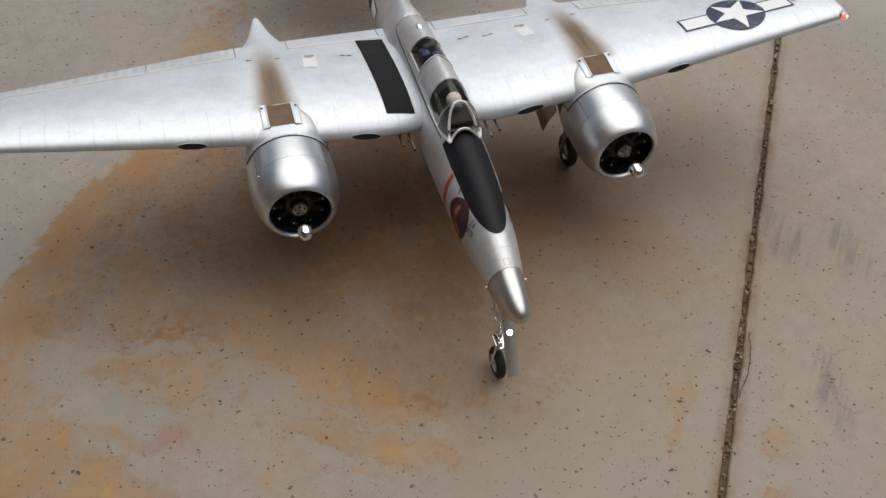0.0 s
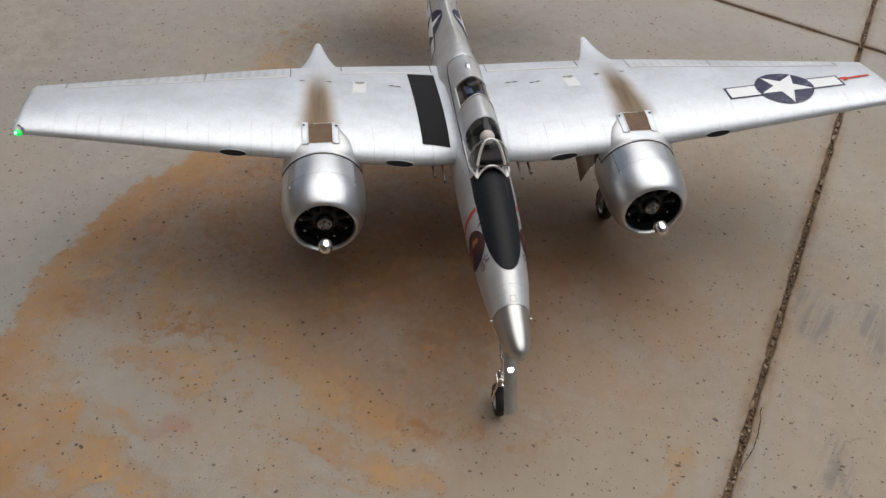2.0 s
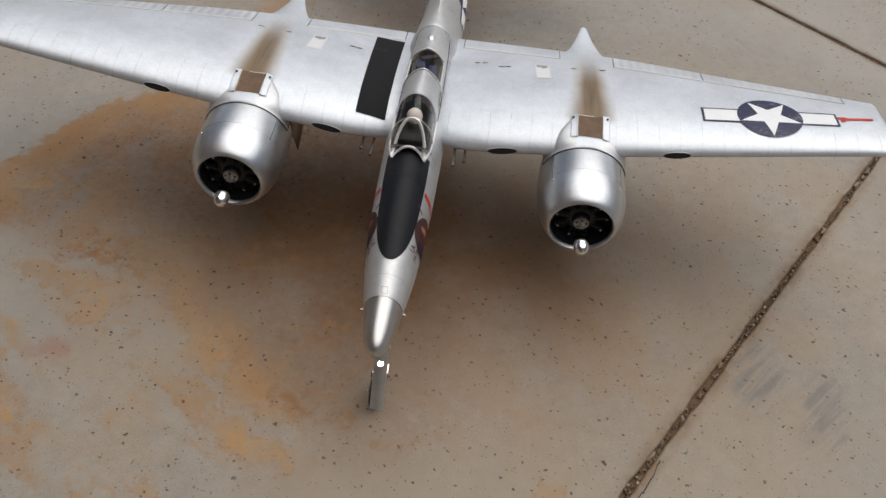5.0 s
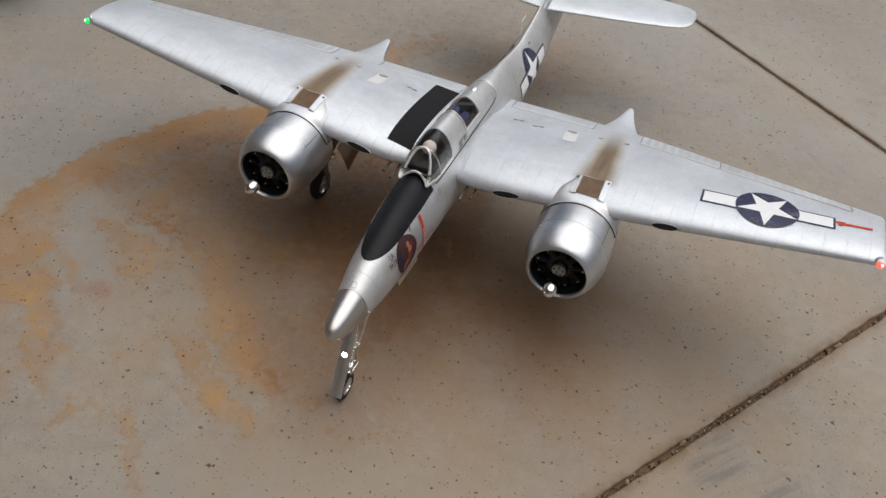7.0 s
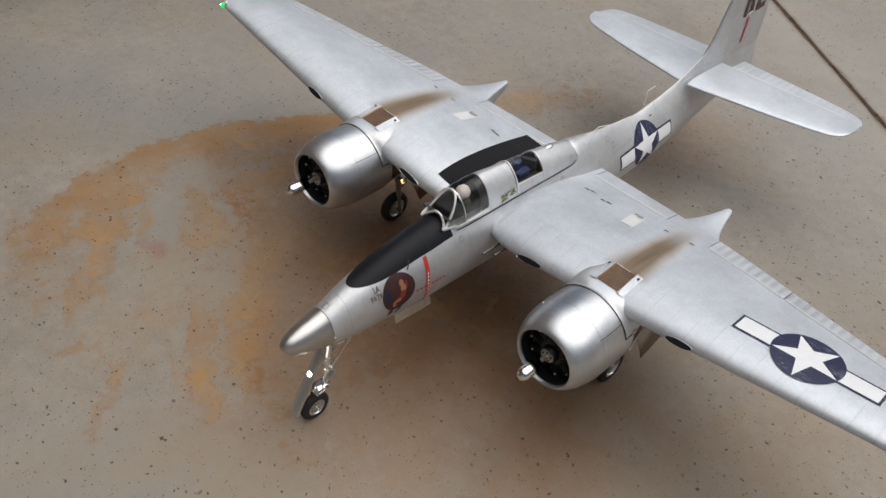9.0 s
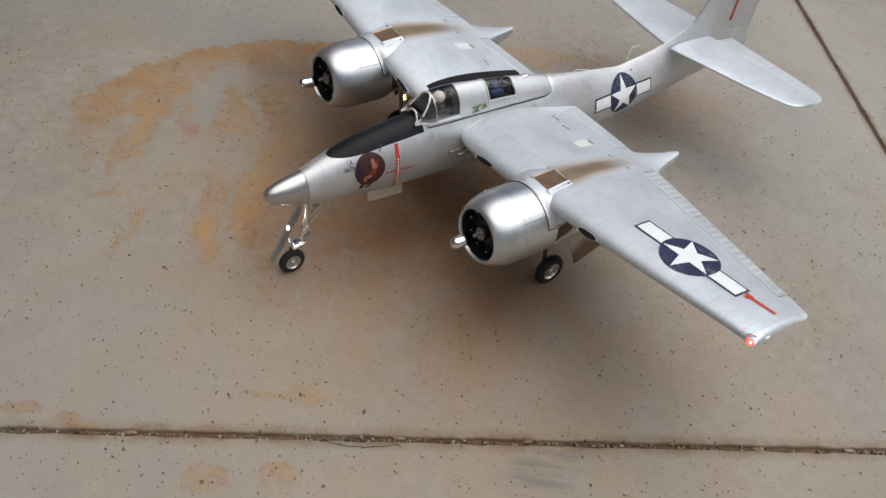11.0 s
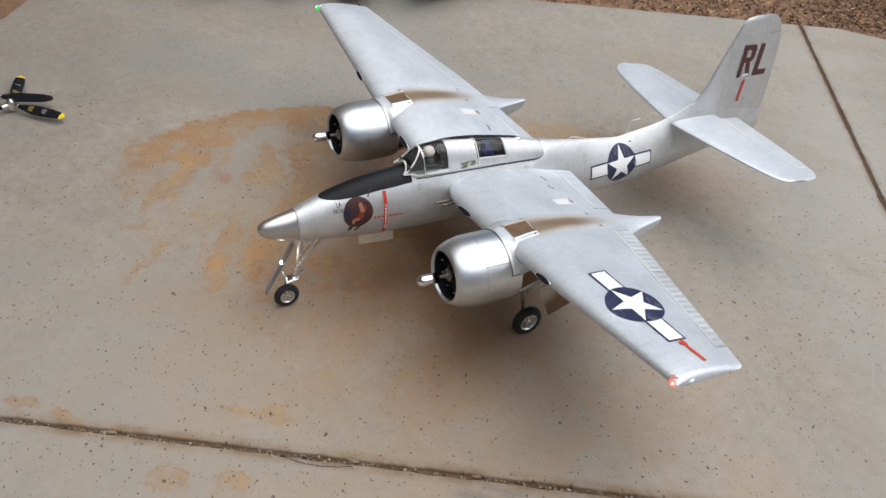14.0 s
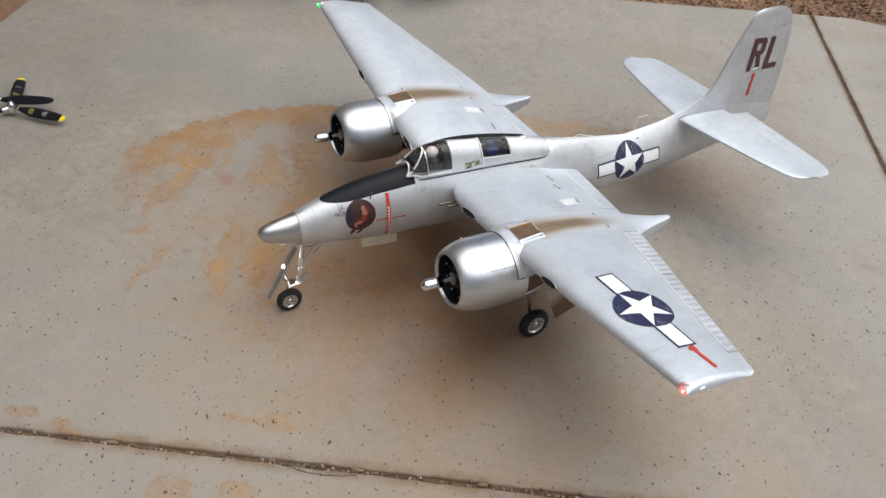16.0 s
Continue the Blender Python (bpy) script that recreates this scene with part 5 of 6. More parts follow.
for ch, y0, wide in (("R", 1.312, 0.046), ("L", 1.372, 0.050)):
    cut = {"R": [[(0, 0), (.3, 0), (.3, 1), (0, 1)], [(.3, 1), (.3, .84), (.68, .84), (.7, .62), (.3, .62), (.3, .46), (.85, .48), (1, .6), (1, .9), (.85, 1)], [(.45, .47), (.74, 0), (1.04, 0), (.74, .48)]],
           "L": [[(0, 0), (.32, 0), (.32, 1), (0, 1)], [(.32, 0), (1, 0), (1, .17), (.32, .17)]]}[ch]
    polys = [[(y0 + u * wide + 0.004 * w, 0.352 + w * 0.090 + TAIL_SLOPE * (y0 + u * wide - 1.31)) for u, w in q] for q in cut]
    part("tail_letter", sheet(polys, lambda u, v: fin_at(u, v, 0.0016), 0.012), M_MAROON, plane, "dark maroon tail letter " + ch)
part("tail_numeral", sheet([[(1.3385, 0.276), (1.3475, 0.275), (1.3505, 0.340), (1.3435, 0.341)], [(1.3335, 0.3265), (1.3432, 0.3335), (1.3436, 0.341), (1.3390, 0.3345)]], lambda u, v: fin_at(u, v, 0.0016)), M_RED, plane, "red numeral one on the fin")
# little pale nick beside the letters, and the trim tab line
part("trim_tab", sheet([[(1.327, 0.3535), (1.354, 0.3520), (1.352, 0.3585), (1.333, 0.3600)]], lambda u, v: fin_at(u, v, 0.004)), M_WHITE, plane)
part("rudder_seam", sheet([[(1.395, 0.462), (1.440, 0.4600), (1.440, 0.4585), (1.395, 0.4602)]], lambda u, v: fin_at(u, v, 0.0014)), M_STEEL, plane)

# fuselage insignia on the left side
FLIFT = (lambda k: (lambda u, v: fus_side(u, v, 1, k)))
insignia(0.952, 0.191, 0.047, FLIFT, -0.005, 0.30, 90.0)
insignia(0.952, 0.191, 0.047, (lambda k: (lambda u, v: fus_side(u, v, -1, k))), -0.005, 0.30, 90.0)

# nose art: a dark disc with plain shapes, writing beside it
for s in (1, -1):
    SLIFT = (lambda k, s=s: (lambda u, v: fus_side(u, v, s, k)))
    art = part("nose_art", sheet([oval(0.228, 0.249, 0.034, 0.036, 40)], SLIFT(0.0008), 0.008), M_ART, plane, "round dark red nose painting")
    shapes = [(oval(0.2045, 0.253, 0.0065, 0.017, 16), M_ARTNAVY), (oval(0.235, 0.2665, 0.0045, 0.0062, 14), M_ARTTAN), (oval(0.2375, 0.2555, 0.0062, 0.0075, 14), M_ARTTAN), (oval(0.2350, 0.2455, 0.0066, 0.0060, 14), M_ARTRED),
              (oval(0.2300, 0.2385, 0.0105, 0.0052, 14), M_ARTRED), (oval(0.2230, 0.2345, 0.0085, 0.0036, 14), M_ARTTAN), (oval(0.2155, 0.2300, 0.0035, 0.0070, 14), M_ARTTAN), (oval(0.2440, 0.2600, 0.0022, 0.0085, 12), M_ARTRED),
              ([(0.205, 0.218), (0.216, 0.222), (0.212, 0.210), (0.203, 0.205)], M_ART), ([(0.226, 0.214), (0.234, 0.214), (0.222, 0.203), (0.217, 0.206)], M_ART), ([(0.252, 0.282), (0.2535, 0.280), (0.263, 0.293), (0.261, 0.294)], M_ART)]
    for k, (poly, mtl) in enumerate(shapes):
        part("art_shape", sheet([poly], SLIFT(0.0012 + 0.00008 * k), 0.008), mtl, art)
    for text, y0, z0, wide in (("LA", 0.183, 0.270, 0.011), ("PATR", 0.174, 0.257, 0.022)):
        flip = (lambda u, v, s=s, y0=y0, wide=wide: fus_side(u if s > 0 else 2 * y0 + wide - u, v, s, 0.0014))
        lay_text("nose_writing", text, 1, y0, z0, wide, 0.010, M_MAROON, 0.0, flip, "dark maroon nose writing")
for s in (1, -1):
    place = (lambda s: (lambda u, v: fus_side(u, v, s, 0.0009)))(s)
    part("warning_stripe", sheet([[(0.288, 0.170), (0.296, 0.170), (0.296, 0.2860), (0.288, 0.2860)]], place, 0.01), M_RED, plane, "red propeller warning stripe")
place = (lambda u, v: fus_side(u, v, 1, 0.0013))
for k in range(9):
    z0 = 0.188 + 0.008 * k
    part("stripe_letter", sheet([[(0.2905, z0), (0.2935, z0), (0.2935, z0 + 0.0045), (0.2905, z0 + 0.0045)]], place, 0.02), M_WHITE, plane)
for k in range(8):
    y0 = 0.263 + 0.009 * k
    if abs(y0 - 0.292) > 0.007:
        part("caution_bar", sheet([[(y0, 0.231 - 0.10 * (y0 - 0.27)), (y0 + 0.006, 0.2305 - 0.10 * (y0 - 0.27)), (y0 + 0.006, 0.2265 - 0.10 * (y0 - 0.27)), (y0, 0.227 - 0.10 * (y0 - 0.27))]], place, 0.02), M_RED, plane)
# small hatch outlines
for y0, z0, wy, wz in ((0.372, 0.272, 0.008, 0.010), (0.655, 0.243, 0.010, 0.014)):
    poly = [[(y0, z0), (y0 + wy, z0), (y0 + wy, z0 + 0.001), (y0, z0 + 0.001)], [(y0, z0 + wz), (y0 + wy, z0 + wz), (y0 + wy, z0 + wz + 0.001), (y0, z0 + wz + 0.001)],
            [(y0, z0), (y0 + 0.001, z0), (y0 + 0.001, z0 + wz), (y0, z0 + wz)], [(y0 + wy, z0), (y0 + wy + 0.001, z0), (y0 + wy + 0.001, z0 + wz), (y0 + wy, z0 + wz)]]
    part("hatch_outline", sheet(poly, place, 0.02), M_STEEL, plane)
sq = lambda u, v: fus_top(u, v, 0.0008)
part("hatch_outline", sheet([[(-.005, .102), (.005, .102), (.005, .1032), (-.005, .1032)], [(-.005, .112), (.005, .112), (.005, .1132), (-.005, .1132)], [(-.005, .102), (-.0038, .102), (-.0038, .1132), (-.005, .1132)], [(.0038, .102), (.005, .102), (.005, .1132), (.0038, .1132)]], sq, 0.02), M_STEEL, plane)
for s in (-1, 1):
    p = fus_side(0.098, 0.226, s)
    bm = bmesh.new()
    rod(bm, p, p + Vector((s * 0.004, -0.001, 0)), 0.0016, 0.0012, 8)
    part("nose_pin", bm, M_BARE, plane)

# cockpit hatch: windscreen, glazed canopy, silver deck and rear window in one long fairing
h_top = curve_through([.337, .352, .372, .390, .415, .445, .50, .56, .62, .68, .73, .775], [.3062, .316, .338, .3535, .3565, .3555, .3475, .336, .3225, .307, .291, .2700])
h_sill = curve_through([.337, .36, .40, .50, .60, .70, .775], [.3045, .3005, .2960, .2890, .2800, .2690, .2600])
h_wide = curve_through([.337, .352, .372, .40, .50, .60, .70, .775], [.0310, .0325, .0335, .0345, .0350, .0340, .0310, .0200])


def hood_round(y):
    """The fairing is round over the windscreen and slab-sided behind."""
    k = min(1.0, max(0.0, (y - 0.44) / 0.06))
    return 1.0 + 0.35 * k, 0.92 + 0.14 * k


def hood(y, a, lift=0.0):
    """The fairing's skin: a from -1 (right sill) over the top to 1."""
    t = a * math.pi / 2
    zs, zt, w = h_sill(y), h_top(y), h_wide(y)
    ex, ez = hood_round(y)
    return Vector(((w + lift) * math.copysign(abs(math.sin(t)) ** ex, t), y, zs + (zt - zs + lift) * abs(math.cos(t)) ** ez))


def hood_patch(y0, y1, a0, a1, lift=0.0, ny=10, na=24):
    bm = bmesh.new()
    loft(bm, [[hood(y, a, lift) for a in np.linspace(a0, a1, na)] for y in np.linspace(y0, y1, ny)], False)
    return bm


canopy = new("canopy")
canopy.parent = plane


def screen_edge(y):
    """How far round the windscreen reaches at a length."""
    return 0.62 + 0.34 * min(1.0, max(0.0, (y - 0.344) / 0.030))


bm = bmesh.new()
rows = []
for v in np.linspace(0, 1, 14):
    ys = [0.344 + 0.014 * (1 - u * u) * (1 - v) + 0.048 * v for u in np.linspace(-1, 1, 24)]
    rows.append([hood(y, screen_edge(y) * u) for y, u in zip(ys, np.linspace(-1, 1, 24))])
loft(bm, rows, False)
part("windscreen", bm, M_GLASS, canopy, "clear windscreen").visible_shadow = False
part("canopy_glazing", hood_patch(0.392, 0.452, -1, 1), M_GLASS, canopy, "clear sliding canopy").visible_shadow = False
part("silver_deck", hood_patch(0.452, 0.528, -1, 1), M_FUS, canopy, "silver deck between the windows")
part("rear_window", hood_patch(0.533, 0.604, -0.74, 0.74), M_GLASS, canopy, "clear rear window").visible_shadow = False
for s in (-1, 1):
    part("window_skirt", hood_patch(0.528, 0.609, s * 0.74, s * 1.0, 0, 8, 8), M_FUS, canopy)
    part("window_skirt", hood_patch(0.392, 0.452, s * 0.90, s * 1.0, 0.0002, 8, 5), M_FUS, canopy)
part("rear_fairing", hood_patch(0.609, 0.712, -1, 1, 0.0006, 14), M_FUS, canopy, "silver rear fairing")


def strip(fn, width_dir, n=20, thick=0.0016):
    """A square-edged bar along fn(0..1)."""
    bm = bmesh.new()
    rings = []
    for k in range(n + 1):
        p, q = fn(k / n), fn(min(1, k / n + 0.01)) if k < n else fn(1)
        d = (fn(min(1.0, k / n + 0.01)) - fn(max(0.0, k / n - 0.01))).normalized()
        out = (p - Vector((0, p.y, h_sill(p.y)))).normalized()
        sd = d.cross(out).normalized() * width_dir
        out = sd.cross(d).normalized() * thick
        rings.append([p - sd - out, p + sd - out, p + sd * 0.8 + out, p - sd * 0.8 + out])
    loft(bm, rings, True, True, True)
    return bm


for y in (0.392, 0.5305, 0.6065):
    part("frame_bow", strip(lambda k, y=y: hood(y, -1 + 2 * k, 0.0006), 0.0011 if y < 0.4 else 0.0013, 20, 0.0011), M_BARE if y < 0.4 else M_FRAME, canopy)
part("screen_hoop", strip(lambda k: hood(0.346 + 0.045 * (1 - abs(2 * k - 1) ** 2.3), 0.62 * (2 * k - 1), 0.0010), 0.0019, 36, 0.0018), M_FRAME, canopy, "thick white windscreen hoop")
part("frame_bow", strip(lambda k: hood(0.344 + 0.014 * (1 - (2 * k - 1) ** 2), -0.62 + 1.24 * k, 0.0008), 0.0018), M_FRAME, canopy)
for s in (-1, 1):
    part("frame_rail", strip(lambda k: hood(0.344 + 0.108 * k, s * screen_edge(0.344 + 0.108 * k), 0.0008), 0.0018), M_FRAME, canopy)
    part("frame_rail", strip(lambda k: hood(0.530 + 0.077 * k, s * 0.735, 0.0008), 0.0015, 20, 0.0011), M_FRAME, canopy)
    part("canopy_gap", strip(lambda k: hood(0.372 + 0.340 * k, s * (1.0 - 0.10 * max(0.0, k - 0.95) * 20), 0.0012) + Vector((0, 0, -0.003 if k < 0.95 else -0.003 * (1 - k) * 20)), 0.0011, 60, 0.0006), M_DARK, canopy)
part("end_seam", strip(lambda k: hood(0.7125, -0.90 + 1.80 * k, 0.0004), 0.0008, 24, 0.0005), M_GUN, canopy)


def hood_side(u, v, lift=0.0012):
    """The fairing's left side by length and height."""
    c = max(0.0, min(1.0, (v - h_sill(u)) / (h_top(u) - h_sill(u)))) ** (1 / hood_round(u)[1])
    return Vector((h_wide(u) * math.sqrt(1 - c * c) ** hood_round(u)[0] + lift, u, v))


blots = []
rng = random.Random(8)
for k in range(30):
    u0, v0 = 0.482 + 0.040 * rng.random(), 0.2945 + 0.0125 * rng.random()
    blots.append([(u0 + rng.uniform(0.0016, 0.0040) * math.cos(q), v0 + rng.uniform(0.0010, 0.0026) * math.sin(q)) for q in np.linspace(0, 5.5, 8)])
part("deck_decal", sheet(blots[:17], lambda u, v: hood_side(u, v, 0.0014), 0.01), mat("decal_green", (0.085, 0.115, 0.045), 0.5, 0.0, 300, 0.9), canopy, "small green painted emblem")
part("deck_decal", sheet(blots[17:], lambda u, v: hood_side(u, v, 0.0011), 0.01), mat("decal_tan", (0.34, 0.30, 0.14), 0.5, 0.0, 300, 0.6), canopy)
for y0, wy, z0, wz in ((0.690, 0.007, 0.276, 0.011),):
    edge = [[(y0, z0), (y0 + wy, z0), (y0 + wy, z0 + 0.0008), (y0, z0 + 0.0008)], [(y0, z0 + wz), (y0 + wy, z0 + wz), (y0 + wy, z0 + wz + 0.0008), (y0, z0 + wz + 0.0008)],
            [(y0, z0), (y0 + 0.0008, z0), (y0 + 0.0008, z0 + wz), (y0, z0 + wz)], [(y0 + wy, z0), (y0 + wy + 0.0008, z0), (y0 + wy + 0.0008, z0 + wz), (y0 + wy, z0 + wz)]]
    part("hatch_outline", sheet(edge, lambda u, v: hood_side(u, v, 0.0016), 0.02), M_STEEL, canopy)
for s in (-1, 1):
    part("cockpit_side", hood_patch(0.434, 0.452, s * 0.15, s * 0.99, -0.0016, 5, 12), M_COCKPIT, canopy)
# dark cockpit tubs under the glass
for y0, y1 in ((0.356, 0.452), (0.530, 0.606)):
    bm = bmesh.new()
    loft(bm, [[Vector((0.031 * u, y, 0.3185 - 0.20 * (y - 0.40) * 0.6 - 0.002)) for u in (-1, 1)] for y in (y0, y1)], False)
    part("cockpit_floor", bm, M_COCKPIT, canopy)
for y in (0.452, 0.532, 0.604):
    bm = bmesh.new()
    bm.faces.new([bm.verts.new(hood(y, a, -0.002)) for a in np.linspace(-1, 1, 24)])
    part("cockpit_bulkhead", bm, M_COCKPIT, canopy)
for k, (bx, by, sx, sy, sz) in enumerate(((0.012, 0.565, 0.014, 0.03, 0.012), (-0.010, 0.575, 0.016, 0.022, 0.018), (0.004, 0.590, 0.03, 0.01, 0.022))):
    bm = bmesh.new()
    box(bm, pose(bx, by, 0.300 + sz / 2, 0, 0, 12 * k), sx, sy, sz, 0.002)
    part("avionics_box", bm, M_SEATBLUE if k < 2 else M_COCKPIT, canopy)
bm = bmesh.new()
box(bm, pose(0, 0.366, 0.318, -20), 0.04, 0.008, 0.018, 0.003)
part("instrument_hood", bm, M_BLACK, canopy)

# aerials along the back
bm = bmesh.new()
for a, b in (((-0.0085, 0.994, 0.2485), (-0.0135, 1.006, 0.2775)), ((-0.0135, 1.006, 0.2775), (-0.0150, 1.036, 0.2755))):
    rod(bm, a, b, 0.0011, 0.0009, 8)
part("aerial_mast", bm, M_WIRE, plane)
bm = bmesh.new()
for a, b in (((0, 0.80, BACK(0.80)), (0, 0.815, BACK(0.80) + 0.005)), ((0, 0.815, BACK(0.80) + 0.005), (0, 0.865, BACK(0.865) + 0.0005))):
    rod(bm, a, b, 0.0011, 0.0009, 8)
part("aerial_mast", bm, M_WIRE, plane)
bm = bmesh.new()
loft(bm, [[Vector((0.0016 * u, y, BACK(y) + 0.0010 * (1 - abs(u)) + 0.0003)) for u in (-1, 0, 1)] for y in np.linspace(0.775, 1.19, 40)], False)
part("spine_strip", bm, M_WIRE, plane)
# square inspection plates outlined on the left flank, and a slot
for y, a in ((0.828, 0.62), (0.842, 0.86)):
    z, e = f_zc(y) + f_up(y) * math.cos(a), 0.0046
    out, inn = [(y + e * u, z + e * v) for u, v in ((-1, -1), (1, -1), (1, 1), (-1, 1))], [(y + (e - 0.0008) * u, z + (e - 0.0008) * v) for u, v in ((-1, -1), (1, -1), (1, 1), (-1, 1))]
    part("plate_outline", sheet([[out[k], out[(k + 1) % 4], inn[(k + 1) % 4], inn[k]] for k in range(4)], FLIFT(0.0006)), M_STEEL, plane)
part("vent", sheet([oval(0.99, 0.236, 0.0050, 0.0014, 12)], FLIFT(0.0007)), M_GUN, plane)
bm = bmesh.new()
bmesh.ops.create_uvsphere(bm, u_segments=14, v_segments=8, radius=0.006, matrix=Matrix.Translation((0, 0.652, h_top(0.652) + 0.0008)) @ Matrix.Diagonal((1.1, 1.9, 0.55, 1)))
part("spine_beacon", bm, M_COWL, plane)

# nose undercarriage: polished oleo with collars, twin drag struts, scissor links and a sprung fork
bm = bmesh.new()
rod(bm, (0.003, 0.108, 0.196), (0.002, 0.098, 0.116), 0.0056, 0.0056, 16)
nleg = part("nose_leg", bm, M_BARE, plane, "polished metal nose undercarriage leg")
leg_dir = (Vector((0.002, 0.098, 0.116)) - Vector((0.003, 0.108, 0.196))).normalized()
for at, r, ln in ((0.0, 0.0075, 0.006), (0.030, 0.0068, 0.004), (-0.036, 0.0066, 0.003)):
    p = Vector((0.002, 0.098, 0.116)) - leg_dir * at
    bm = bmesh.new()
    revolve(bm, p - leg_dir * ln / 2, leg_dir, [(0, 0.0052), (0.0004, r), (ln - 0.0004, r), (ln, 0.0052)], 18)
    part("collar", bm, M_CHROME, nleg)
bm = bmesh.new()
rod(bm, (0.002, 0.098, 0.118), (0.001, 0.086, 0.082), 0.0038, 0.0038, 14)
part("piston", bm, M_CHROME, nleg, "chrome oleo piston")
for sx in (-1, 1):
    bm = bmesh.new()
    rod(bm, (0.002 + sx * 0.0075, 0.100, 0.124), (0.002 + sx * 0.0085, 0.152, 0.178), 0.0022, 0.0022, 10)
    bmesh.ops.create_uvsphere(bm, u_segments=10, v_segments=6, radius=0.0038, matrix=Matrix.Translation((0.002 + sx * 0.0075, 0.100, 0.124)))
    part("drag_strut", bm, M_BARE, nleg)
bm = bmesh.new()
rod(bm, (-0.0095, 0.100, 0.124), (0.0135, 0.100, 0.124), 0.0030, 0.0030, 10)
part("cross_pin", bm, M_BARE, nleg)
for a, b in (((0.002, 0.103, 0.113), (0.002, 0.112, 0.100)), ((0.002, 0.112, 0.100), (0.002, 0.092, 0.085))):
    bm = bmesh.new()
    a, b = Vector(a), Vector(b)
    d = (b - a).normalized()
    loft(bm, [[p + Vector((u * k, 0, 0)) + d.cross(Vector((1, 0, 0))) * v for u, v in ((-0.0042, -0.0014), (0.0042, -0.0014), (0.0042, 0.0014), (-0.0042, 0.0014))] for p, k in ((a, 1.0), (b, 0.7))], True, True, True)
    part("scissor_link", bm, M_BARE, nleg)
bm = bmesh.new()
box(bm, pose(0.001, 0.078, 0.080), 0.026, 0.030, 0.006, 0.0015)
rod(bm, (-0.010, 0.070, 0.082), (-0.0165, 0.068, 0.027), 0.0027, 0.0023, 10)
rod(bm, (-0.0185, 0.068, 0.0295), (0.006, 0.068, 0.0295), 0.0022, 0.0022, 8)
fork = part("nose_fork", bm, M_CHROME, plane, "chrome nose-wheel fork")
for sx in (-1, 1):
    bm = bmesh.new()
    prof = [(0, 0.0001), (0, 0.0036)]
    for j in range(6):
        prof += [(0.0012 + 0.0032 * j, 0.0038), (0.0024 + 0.0032 * j, 0.0027)]
    revolve(bm, (0.001 + sx * 0.0105, 0.066, 0.081), (0, -0.16, 1), prof + [(0.021, 0.0034), (0.024, 0.0026), (0.025, 0.0001)], 14)
    part("spring_post", bm, M_CHROME, fork)
bm = bmesh.new()
rod(bm, (0.0058, 0.068, 0.0295), (0.0082, 0.068, 0.0295), 0.0042, 0.0036, 12)
part("axle_cap", bm, M_CHROME, fork)
wheel((-0.005, 0.068, 0.0295), 0.0295, 0.0165, 1, plane)
# door in front of the leg, carrying the landing lamp
bm = bmesh.new()
a, b = Vector((0.003, 0.092, 0.182)), Vector((0.004, 0.020, 0.062))
d = (b - a).normalized()
nrm = Vector((0, d.z, -d.y))
rings = []
for q in np.linspace(0, 1, 9):
    c = a + (b - a) * q
    hw = 0.0110 if q > 0.1 else 0.0095
    rings.append([c + Vector((hw * u, 0, 0)) + nrm * (o + 0.003 * (1 - u * u)) for o in (0.0, 0.0018) for u in ((-1, -.5, 0, .5, 1) if o == 0 else (1, .5, 0, -.5, -1))])
loft(bm, rings, True, True, True)
part("nose_door", bm, M_COWL, plane, "silver nose-leg door")
c = a + (b - a) * 0.40
outw = nrm if nrm.y < 0 else -nrm
bm = bmesh.new()
revolve(bm, c - outw * 0.002, outw, [(0, 0.0052), (0.006, 0.0050), (0.0075, 0.0042), (0.0080, 0.0001)], 20)
part("landing_lamp", bm, M_LAMP, plane, "lit white landing lamp")
# warm lamp in a short tube on the right main leg
aim = Vector((0.90, -0.17, 0.42)).normalized()
seat = Vector((-0.2795, 0.519, 0.134))
bm = bmesh.new()
revolve(bm, seat, aim, [(-0.004, 0.0001), (-0.004, 0.0070), (0.0235, 0.0074), (0.0235, 0.0066), (0.0, 0.0062)], 20)
lamp = part("lamp_tube", bm, M_GUN, plane)
bm = bmesh.new()
revolve(bm, seat, aim, [(0.0002, 0.0061), (0.0020, 0.0050), (0.0028, 0.0001)], 18)
part("landing_lamp", bm, M_WARM, lamp, "lit warm white landing lamp")
# bay doors under the nose
for s in (1, -1):
    bm = bmesh.new()
    rings = []
    for y in np.linspace(0.236, 0.322, 6):
        z0 = f_zc(y) - f_h(y) * 0.93
        rings.append([Vector((s * (0.0205 + 0.004 * q) + o, y, z0 + 0.003 - 0.023 * q)) for o in (0, 0.0016) for q in ((0, .5, 1) if o == 0 else (1, .5, 0))])
    loft(bm, rings, True, True, True)
    part("bay_door", bm, M_NOSEDOOR, plane, "weathered tan bay door hanging open")
bm = bmesh.new()
rod(bm, (0.012, 0.112, 0.180), (0.012, 0.128, 0.176), 0.003, 0.003, 10)
part("nose_strut", bm, M_CHROME, plane)

# the pilot figure in the cockpit
bm = bmesh.new()
bmesh.ops.create_uvsphere(bm, u_segments=16, v_segments=10, radius=0.0135, matrix=Matrix.Translation((0, 0.418, 0.3350)))
loft(bm, [circle((0, 0.420, z), (1, 0, 0), (0, 1, 0), rx, ry, 16) for z, rx, ry in ((0.300, 0.017, 0.011), (0.312, 0.0175, 0.011), (0.321, 0.014, 0.009), (0.325, 0.006, 0.006), (0.330, 0.005, 0.005))], True, True, True)
tagged(part("pilot_figure", bm, M_HELMET), "small plain pilot figure seated under the canopy", "figure")
fig = bpy.data.objects["pilot_figure"].data
fig.materials.append(M_PILOT)
